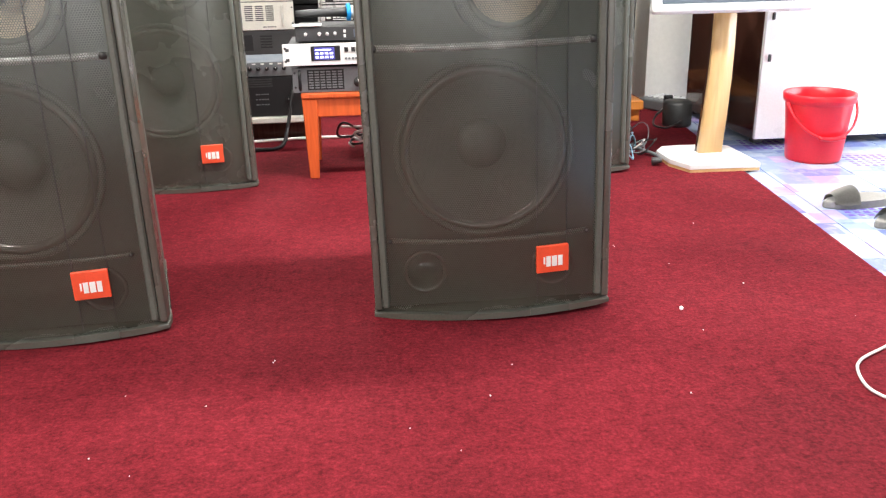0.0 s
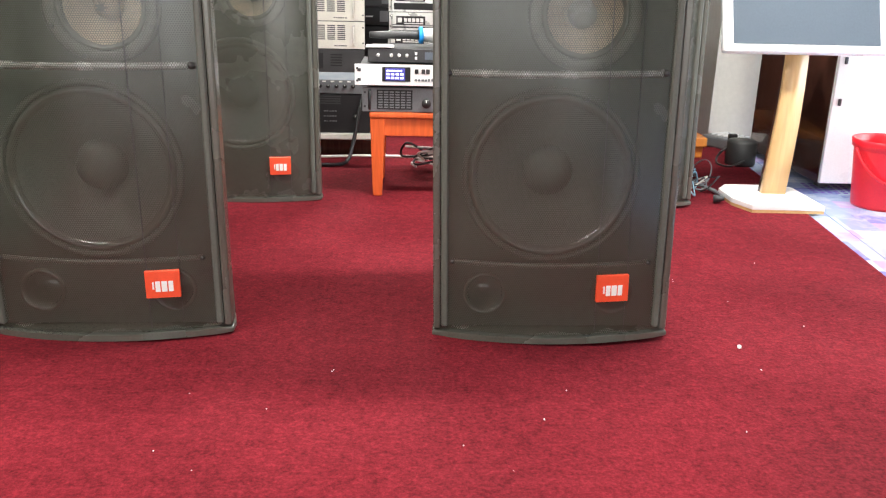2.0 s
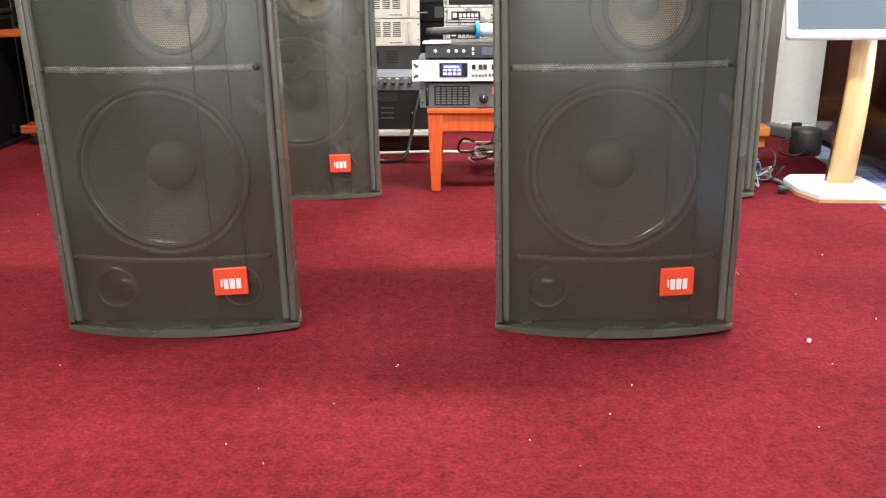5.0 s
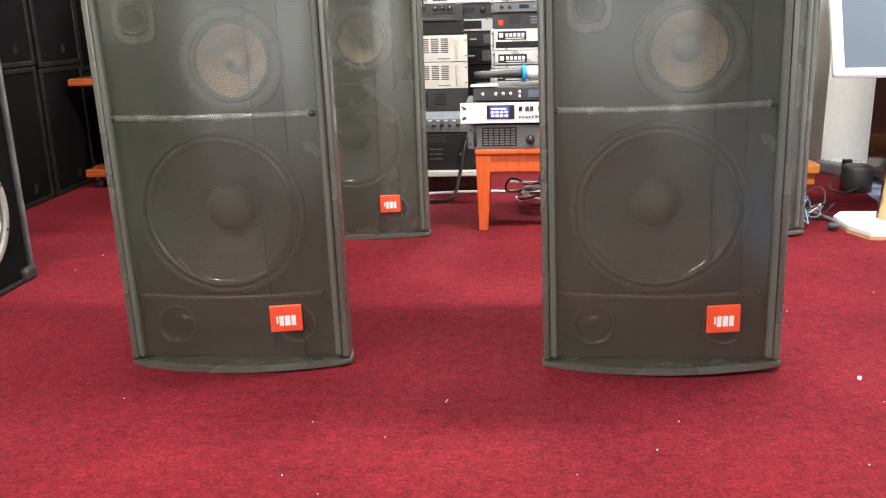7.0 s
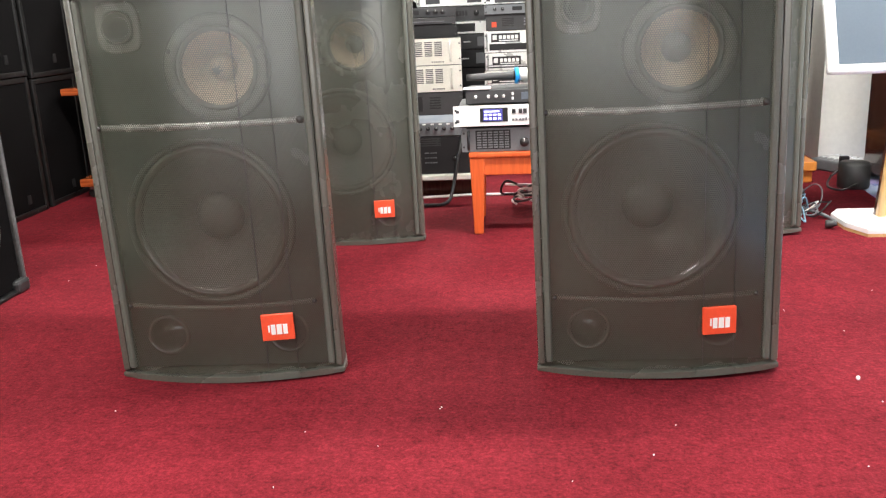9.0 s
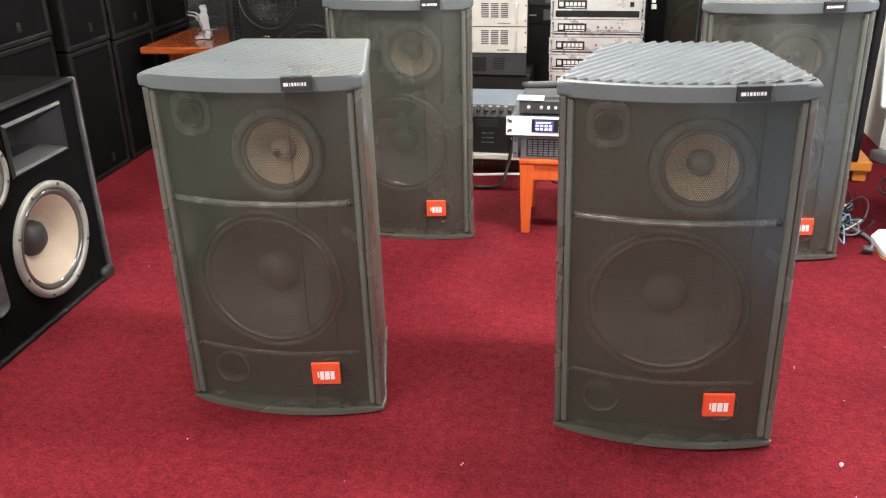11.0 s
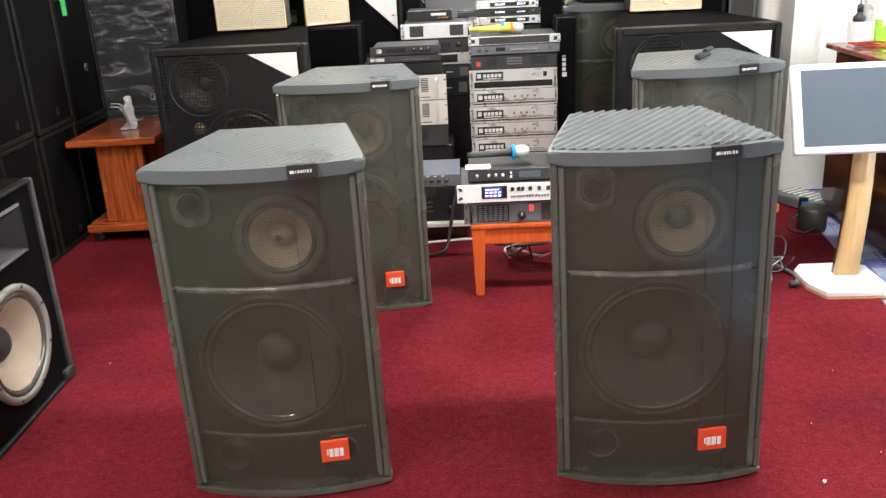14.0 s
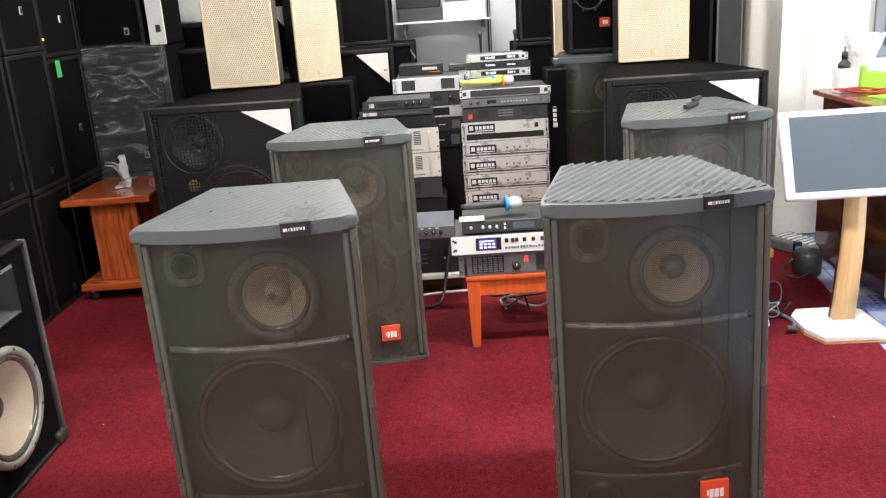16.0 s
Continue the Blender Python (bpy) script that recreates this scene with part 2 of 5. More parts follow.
GOLD = perforated("gold_punched_grille", (0.92, 0.78, 0.56), 0.0125, 0.26, 0.5, 0.0)
GOLD_EDGE = mat("gold_paint", (0.85, 0.68, 0.44), 0.45, 0.0, 0.08, 6)
GOLD_BACK = mat("cream_grille_cloth", (0.52, 0.38, 0.23), 0.9, 0, 0.05, 8)
ORANGE_WOOD = wood("orange_varnished_wood", (0.70, 0.125, 0.028), (0.54, 0.085, 0.018), "z")
TABLE_WOOD = wood("red_brown_varnished_wood", (0.52, 0.12, 0.03), (0.22, 0.035, 0.010), "x", 0.22, 0.6)
TABLE_WOOD_Z = wood("red_brown_upright_wood", (0.50, 0.12, 0.03), (0.20, 0.035, 0.010), "z", 0.25, 0.5)
YELLOW_WOOD = wood("yellow_varnished_wood", (0.72, 0.27, 0.05), (0.58, 0.19, 0.035), "z")
PLY = wood("pale_plywood", (0.66, 0.43, 0.20), (0.58, 0.36, 0.155), "z", 0.4, 0.2)
DARK_WOOD = wood("dark_brown_laminate", (0.075, 0.03, 0.02), (0.045, 0.016, 0.012), "z", 0.15, 0.4)
DESK_TOP = wood("reddish_desk_top", (0.26, 0.09, 0.06), (0.14, 0.04, 0.03), "x", 0.25, 0.4)
RED = mat("red_plastic", (0.70, 0.010, 0.022), 0.35, 0, 0.06, 6)
GREY_RUBBER = mat("grey_foam_rubber", (0.26, 0.25, 0.23), 0.7, 0, 0.1, 20, 0.2, 150)
GREEN = mat("lime_plastic", (0.32, 0.70, 0.05), 0.4, 0, 0.05, 8)
SCREEN = mat("dark_glass_screen", (0.10, 0.125, 0.15), 0.06, 0, 0.05, 2, spec=0.8)
LCD = glow("lit_blue_display", (0.05, 0.05, 0.26), 0.5)
LCD_INK = glow("lit_display_marks", (0.75, 0.75, 1.0), 1.2)
LED_RED = glow("red_indicator", (1.0, 0.03, 0.03), 3.0)
LED_AMBER = glow("amber_indicator", (1.0, 0.45, 0.08), 2.0)
TUBE = glow("lit_tube", (1.0, 0.98, 0.95), 6.0)
CABLE_BLACK = mat("black_cable", (0.02, 0.02, 0.02), 0.45, 0, 0.1, 30)
CABLE_WHITE = mat("white_cable", (0.75, 0.73, 0.68), 0.5, 0, 0.08, 30)
CABLE_BLUE = mat("blue_cable", (0.26, 0.46, 0.58), 0.45, 0, 0.1, 30)
CABLE_RED = mat("red_cable", (0.45, 0.05, 0.03), 0.45, 0, 0.1, 30)
BLUE = mat("blue_ring_plastic", (0.02, 0.32, 0.80), 0.4, 0, 0.05, 20)
YELLOW = mat("yellow_mic_plastic", (0.72, 0.66, 0.10), 0.4, 0, 0.05, 20)
ORANGE = mat("orange_ring_plastic", (0.85, 0.30, 0.02), 0.4, 0, 0.05, 20)
PAPER = mat("paper", (0.80, 0.80, 0.78), 0.8, 0, 0.04, 10)
GREEN_STICKER = mat("green_sticker", (0.06, 0.50, 0.13), 0.6, 0, 0.05, 20)
DARKGREY = mat("dark_grey_metal", (0.06, 0.06, 0.062), 0.45, 0.3, 0.15, 12, 0.1, 200)
MIDGREY = mat("mid_grey_metal", (0.20, 0.21, 0.22), 0.45, 0.3, 0.12, 12, 0.1, 200)
BLUEGREY = mat("blue_grey_metal", (0.13, 0.155, 0.19), 0.4, 0.3, 0.12, 12)
TILE = tile_material()
GROUT = mat("grout", (0.35, 0.36, 0.38), 0.9, 0, 0.1, 20)
VIOLET = mat("violet_glaze", (0.16, 0.10, 0.40), 0.15, 0, 0.1, 20)
CONCRETE = mat("pavement_concrete", (0.4, 0.4, 0.38), 0.9, 0, 0.15, 3, 0.2, 60)


def film_material():
    m = mat("clear_stretch_film", (0.75, 0.76, 0.78), 0.18, 0, 0.1, 8, 0.9, 14)
    nt = m.node_tree
    n, link = nt.nodes, nt.links.new
    co = n.new("ShaderNodeTexCoord")
    outs = []
    for turn, sc in ((0.5, (3, 3, 9)), (-0.9, (4, 4, 14)), (1.25, (5, 5, 26))):
        mp = n.new("ShaderNodeMapping")
        mp.inputs["Scale"].default_value = sc
        mp.inputs["Rotation"].default_value = (0, turn, 0)
        link(co.outputs["Object"], mp.inputs[0])
        w = n.new("ShaderNodeTexNoise")
        w.inputs["Scale"].default_value, w.inputs["Detail"].default_value, w.inputs["Distortion"].default_value = 1.3, 7, 1.6
        link(mp.outputs[0], w.inputs["Vector"])
        m1 = n.new("ShaderNodeMapRange")
        m1.inputs[1].default_value, m1.inputs[2].default_value = 0.575, 0.74
        m1.inputs[3].default_value, m1.inputs[4].default_value = 0.05, 0.36
        link(w.outputs[0], m1.inputs[0])
        outs.append(m1.outputs[0])
    last = outs[0]
    for o in outs[1:]:
        mr = n.new("ShaderNodeMath")
        mr.operation = "MAXIMUM"
        link(last, mr.inputs[0])
        link(o, mr.inputs[1])
        last = mr.outputs[0]
    tr = n.new("ShaderNodeBsdfTransparent")
    mix = n.new("ShaderNodeMixShader")
    link(mr.outputs[0], mix.inputs[0])
    link(tr.outputs[0], mix.inputs[1])
    link(n["Principled BSDF"].outputs[0], mix.inputs[2])
    link(mix.outputs[0], n["Material Output"].inputs[0])
    return m


FILM = film_material()
FILM_BUNCH = mat("bunched_clear_film", (0.80, 0.82, 0.84), 0.2, 0, 0.08, 14, 0.3, 40)
FILM_BUNCH.node_tree.nodes["Principled BSDF"].inputs["Transmission Weight"].default_value = 0.3
FILM_BUNCH.node_tree.nodes["Principled BSDF"].inputs["IOR"].default_value = 1.2


# ---------------- mesh helpers ----------------
def mesh_of(name, bm, material, smooth=False):
    me = bpy.data.meshes.new(name)
    bmesh.ops.recalc_face_normals(bm, faces=bm.faces)
    if smooth:
        for f in bm.faces:
            f.smooth = True
    bm.to_mesh(me)
    bm.free()
    me.materials.append(material)
    return me


def part(name, bm, material, parent, label="", smooth=False):
    ob = new(name, mesh_of(name, bm, material, smooth))
    ob.parent = parent
    return tagged(ob, label)


def thing(name, m, label, category, group="", kind=""):
    ob = new(name)
    ob.empty_display_size = 0.1
    ob.matrix_basis = m
    return tagged(ob, label, category, group, kind)


def solid(name, bm, material, label, category="", group="", kind="", m=None, smooth=False):
    """A thing of a single mesh."""
    ob = new(name, mesh_of(name, bm, material, smooth))
    if m is not None:
        ob.matrix_basis = m
    return tagged(ob, label, category, group, kind)


def box(x0, x1, y0, y1, z0, z1, bevel=0.0, seg=1, bm=None):
    out = bm if bm is not None else bmesh.new()
    tmp = bmesh.new()
    bmesh.ops.create_cube(tmp, size=1)
    for v in tmp.verts:
        v.co = Vector(((x0 + x1) / 2 + v.co.x * (x1 - x0), (y0 + y1) / 2 + v.co.y * (y1 - y0), (z0 + z1) / 2 + v.co.z * (z1 - z0)))
    if bevel:
        bmesh.ops.bevel(tmp, geom=tmp.edges[:], offset=bevel, segments=seg, affect="EDGES", profile=0.5)
    merge(out, tmp)
    return out


def merge(out, tmp, m=None):
    if m is not None:
        bmesh.ops.transform(tmp, matrix=m, verts=tmp.verts)
    vs = [out.verts.new(v.co) for v in tmp.verts]
    tmp.verts.index_update()
    for f in tmp.faces:
        try:
            nf = out.faces.new([vs[v.index] for v in f.verts])
            nf.smooth = f.smooth
        except ValueError:
            pass
    tmp.free()


def open_front(bm):
    """Take away the faces that look along -y, so that what is set into the front has depth behind it."""
    bmesh.ops.recalc_face_normals(bm, faces=bm.faces)
    bm.normal_update()
    bmesh.ops.delete(bm, geom=[f for f in bm.faces if f.normal.y < -0.9], context="FACES")
    return bm


def ring_points(x, z, r, n=40):
    return [(x + r * math.cos(2 * math.pi * i / n), z + r * math.sin(2 * math.pi * i / n)) for i in range(n)]


def holed_plate(x0, x1, z0, z1, y, holes):
    """An upright plate across y with openings cut through it."""
    bm = bmesh.new()
    for loop in [[(x0, z0), (x1, z0), (x1, z1), (x0, z1)]] + holes:
        vs = [bm.verts.new((x, y, z)) for x, z in loop]
        for a, b in zip(vs, vs[1:] + vs[:1]):
            bm.edges.new((a, b))
    bmesh.ops.triangle_fill(bm, use_beauty=True, use_dissolve=False, edges=bm.edges[:])
    return bm


def prism(points, z0, z1, bevel=0.0, seg=2):
    """A polygon in plan, raised from z0 to z1."""
    bm = bmesh.new()
    lo = [bm.verts.new((x, y, z0)) for x, y in points]
    hi = [bm.verts.new((x, y, z1)) for x, y in points]
    n = len(points)
    bm.faces.new(lo[::-1])
    bm.faces.new(hi)
    for i in range(n):
        bm.faces.new((lo[i], lo[(i + 1) % n], hi[(i + 1) % n], hi[i]))
    if bevel:
        es = [e for e in bm.edges if abs(e.verts[0].co.z - e.verts[1].co.z) < 1e-6]
        bmesh.ops.bevel(bm, geom=es, offset=bevel, segments=seg, affect="EDGES", profile=0.5)
    return bm


def lathe(profile, x=0.0, z=0.0, y=0.0, n=40, bm=None):
    """A profile of (radius, depth) turned round an axis along y."""
    out = bm if bm is not None else bmesh.new()
    rings = []
    for r, d in profile:
        if r < 1e-5:
            rings.append([out.verts.new((x, y + d, z))])
        else:
            rings.append([out.verts.new((x + r * math.cos(2 * math.pi * i / n), y + d, z + r * math.sin(2 * math.pi * i / n))) for i in range(n)])
    for a, b in zip(rings, rings[1:]):
        for i in range(n):
            q = [a[i % len(a)], a[(i + 1) % len(a)], b[(i + 1) % len(b)], b[i % len(b)]]
            q = list(dict.fromkeys(q))
            if len(q) > 2:
                out.faces.new(q)
    return out


def turned(profile, n=32):
    """A profile of (radius, height) turned round z."""
    bm = lathe([(r, h) for r, h in profile], n=n)
    bmesh.ops.transform(bm, matrix=Matrix.Rotation(radians(90), 4, "X"), verts=bm.verts)
    return bm


def tube(points, r, n=8, bm=None, smooth_steps=6):
    """A round cable through points (Catmull-Rom)."""
    out = bm if bm is not None else bmesh.new()
    p = [Vector(q) for q in points]
    if smooth_steps > 1 and len(p) > 2:
        q = [p[0] * 2 - p[1]] + p + [p[-1] * 2 - p[-2]]
        pts = []
        for i in range(1, len(q) - 2):
            for s in range(smooth_steps):
                t = s / smooth_steps
                pts.append(0.5 * ((2 * q[i]) + (q[i + 1] - q[i - 1]) * t + (2 * q[i - 1] - 5 * q[i] + 4 * q[i + 1] - q[i + 2]) * t * t + (3 * q[i] - q[i - 1] - 3 * q[i + 1] + q[i + 2]) * t ** 3))
        pts.append(p[-1])
        p = pts
    rings = []
    up = Vector((0, 0, 1))
    for i, c in enumerate(p):
        d = (p[min(i + 1, len(p) - 1)] - p[max(i - 1, 0)]).normalized()
        s = d.cross(up)
        s = s.normalized() if s.length > 0.05 else d.cross(Vector((1, 0, 0))).normalized()
        u = s.cross(d)
        rings.append([out.verts.new(c + r * (math.cos(2 * math.pi * k / n) * s + math.sin(2 * math.pi * k / n) * u)) for k in range(n)])
    for a, b in zip(rings, rings[1:]):
        for k in range(n):
            out.faces.new((a[k], a[(k + 1) % n], b[(k + 1) % n], b[k]))
    out.faces.new(rings[0])
    out.faces.new(rings[-1][::-1])
    return out


# ---------------- the large structure ----------------
XL, XR, YF, YB, ZC = -2.85, 4.6, -3.6, 6.6, 2.65
EDGE_SLOPE = 0.104


def edge_x(y):
    """The carpet's slightly askew edge."""
    return 1.532 + EDGE_SLOPE * (y - 2.97)



solid("ground", box(-40, 40, -40, 40, -0.40, -0.10), CONCRETE, "grey concrete ground outside the shop", "ground", kind="structure")
solid("floor_slab", box(XL, XR, YF, YB, -0.10, -0.014), GROUT, "grey grout bed under floor tiles", "floor", kind="structure")
solid("carpet_floor", prism([(XL, YF), (edge_x(YF), YF), (edge_x(4.45), 4.45), (1.66, 4.45), (1.66, YB), (XL, YB)], -0.0072, 0.0), CARPET, "dark red looped carpet covering the shop floor", "carpet", kind="structure")
solid("ceiling", box(XL, XR, YF, YB, ZC, ZC + 0.12), CEIL, "plain white painted ceiling", "ceiling", kind="structure")
solid("wall_west", box(XL - 0.15, XL, YF, YB, 0, ZC), PLASTER, "white plastered wall behind stacked loudspeakers", "wall", kind="structure")
solid("wall_north", box(XL - 0.15, 1.66, YB, YB + 0.15, 0, ZC), PANEL, "glossy pale grey panelled back wall", "wall", kind="structure")
solid("wall_pier", box(1.66, 2.02, 4.45, YB + 0.15, 0, ZC), PLASTER, "white plastered wall corner", "wall", kind="structure")
solid("wall_recess", box(2.02, XR, 4.85, 5.0, 0, ZC), PLASTER, "white plastered wall beyond the desk", "wall", kind="structure")
bm = box(XR, XR + 0.15, YF, 1.6, 0, ZC)
box(XR, XR + 0.15, 3.6, 5.0, 0, ZC, bm=bm)
box(XR, XR + 0.15, 1.6, 3.6, 2.4, ZC, bm=bm)
solid("wall_east", bm, PLASTER, "white plastered wall with an open doorway", "wall", kind="structure")
bm = box(2.0, XR + 0.15, YF - 0.15, YF, 0, ZC)
box(0.45, 0.52, YF - 0.15, YF, 0.05, 2.4, bm=bm)
box(XL - 0.15, 2.0, YF - 0.15, YF, 2.4, ZC, bm=bm)
box(XL - 0.15, 2.0, YF - 0.15, YF, 0, 0.05, bm=bm)
solid("wall_south", bm, PLASTER, "white plastered shop front with a wide opening", "wall", kind="structure")
for sx in (-0.62, 0.26):
    solid("trim_joint", box(sx - 0.004, sx + 0.004, YB - 0.004, YB - 0.0005, 0, ZC), DARKGREY, "dark joint between glossy wall panels", "trim", kind="structure")

for tx, ty, power in TUBES:
    lamp = thing("ceiling_light", pose(tx, ty, ZC), "white tube ceiling light, switched on", "ceiling light", "tube lights")
    part("housing", box(-0.62, 0.62, -0.05, 0.05, -0.04, 0, 0.006), WHITE, lamp)
    t1 = lathe([(0.0, -0.6), (0.014, -0.6), (0.014, 0.6), (0, 0.6)], n=12)
    bmesh.ops.transform(t1, matrix=Matrix.Translation((0, 0, -0.055)) @ Matrix.Rotation(radians(90), 4, "Z"), verts=t1.verts)
    part("tube", t1, TUBE, lamp, "glowing white tube", True)


# ---------------- large two-way loudspeakers with curved grilles ----------------
W2, BULGE, BACK2, DEEP, HIGH = 0.268, 0.050, 0.180, 0.425, 0.925


def curve_y(x, half=W2, bulge=BULGE):
    return -bulge * (1 - (x / half) ** 2)


def outline(grow=0.0, n=16, front=0.0):
    pts = [(-(W2 + grow) + 2 * (W2 + grow) * i / n, curve_y(-W2 + 2 * W2 * i / n) - front) for i in range(n + 1)]
    return pts + [(W2 + grow, 0.03), (BACK2 + grow, DEEP + grow), (-(BACK2 + grow), DEEP + grow), (-(W2 + grow), 0.03)]


def curved_sheet(x0, x1, z0, z1, y_add, thick, n=20):
    bm = bmesh.new()
    cols = []
    for i in range(n + 1):
        x = x0 + (x1 - x0) * i / n
        y = curve_y(x) + y_add
        cols.append([bm.verts.new((x, yy, zz)) for yy, zz in ((y, z0), (y, z1), (y + thick, z1), (y + thick, z0))] if thick else [bm.verts.new((x, y, z0)), bm.verts.new((x, y, z1))])
    k = 4 if thick else 2
    for a, b in zip(cols, cols[1:]):
        if thick:
            for j in range(4):
                bm.faces.new((a[j], b[j], b[(j + 1) % 4], a[(j + 1) % 4]))
        else:
            bm.faces.new((a[0], b[0], b[1], a[1]))
    if thick:
        bm.faces.new(cols[0])
        bm.faces.new(cols[-1][::-1])
    return bm


def ridged_top(z, pitch=0.026, rise=0.0075):
    """Saw-tooth ribs running aslant over the lid, trimmed to its outline."""
    bm = bmesh.new()
    a = radians(57)
    along, across = Vector((math.cos(a), math.sin(a), 0)), Vector((math.sin(a), -math.cos(a), 0))
    c = Vector((0, DEEP / 2, z))
    k = int(0.55 / pitch)
    rows = []
    for i in range(-k, k + 1):
        for off, h in ((0.0, 0.0), (0.72, rise), (0.9, rise)):
            p = c + across * (i + off) * pitch + Vector((0, 0, h))
            rows.append((bm.verts.new(p - along * 0.6), bm.verts.new(p + along * 0.6)))
    for (a0, a1), (b0, b1) in zip(rows, rows[1:]):
        if (a0.co - b0.co).length > 1e-6:
            bm.faces.new((a0, b0, b1, a1))
    pts = outline(-0.006, 10, -0.012)
    n = len(pts)
    for i in range(n):
        p, q = Vector((*pts[i], z)), Vector((*pts[(i + 1) % n], z))
        d = (q - p).normalized()
        out = Vector((d.y, -d.x, 0))
        bmesh.ops.bisect_plane(bm, geom=bm.verts[:] + bm.edges[:] + bm.faces[:], plane_co=p, plane_no=out, clear_outer=True)
    rim = [e for e in bm.edges if e.is_boundary]
    low = bmesh.ops.extrude_edge_only(bm, edges=rim)["geom"]
    for v in low:
        if isinstance(v, bmesh.types.BMVert):
            v.co.z = z - 0.004
    return bm


def driver(parent, name, x, z, y, r, cone_mat, cap_r, ring_mat=RUBBER, depth=0.07, label="", reach=0.76, cap_mat=None):
    """A cone loudspeaker in its basket: frame ring, roll surround, cone and dust cap."""
    q = reach + 0.11
    d = part(name, lathe([(r * (q - 0.01), 0.012), (r * q, -0.006), (r * (q + 0.3 * (1 - q)), -0.010), (r * 0.985, -0.010), (r, -0.004), (r, 0.012)], x, z, y), ring_mat, parent, label, True)
    part("surround", lathe([(r * q, 0.003), (r * (reach + 0.085), -0.006), (r * (reach + 0.05), -0.007), (r * (reach + 0.01), 0.002), (r * (reach - 0.01), 0.006)], x, z, y), SURROUND, d, "", True)
    part("cone", lathe([(r * reach, 0.003), (r * reach * 0.79, depth * 0.30), (r * reach * 0.55, depth * 0.66), (cap_r * 0.9, depth), (0, depth)], x, z, y), cone_mat, d, "", True)
    part("dust_cap", lathe([(cap_r, depth * 0.93), (cap_r * 0.92, depth * 0.70), (cap_r * 0.6, depth * 0.50), (0, depth * 0.42)], x, z, y, 24), cap_mat or cone_mat, d, "", True)
    for i in range(8):
        a = math.pi * (i + 0.5) / 4
        part("screw", lathe([(0, -0.014), (0.005, -0.013), (0.006, -0.009)], x + r * 0.94 * math.cos(a), z + r * 0.94 * math.sin(a), y, 8), DARKGREY, d)
    return d


def emblem_marks(parent, x0, z0, w, h, y, material):
    """Plain upright shapes standing in for a maker's mark."""
    bm = bmesh.new()
    for a, b, lo, hi in ((0.02, 0.10, 0.25, 0.95), (0.16, 0.38, 0.0, 1.0), (0.44, 0.70, 0.0, 1.0), (0.76, 0.98, 0.0, 1.0)):
        box(x0 + a * w, x0 + b * w, y - 0.0012, y, z0 + lo * h, z0 + hi * h, bm=bm)
    return part("emblem", bm, material, parent, "plain white emblem shapes")


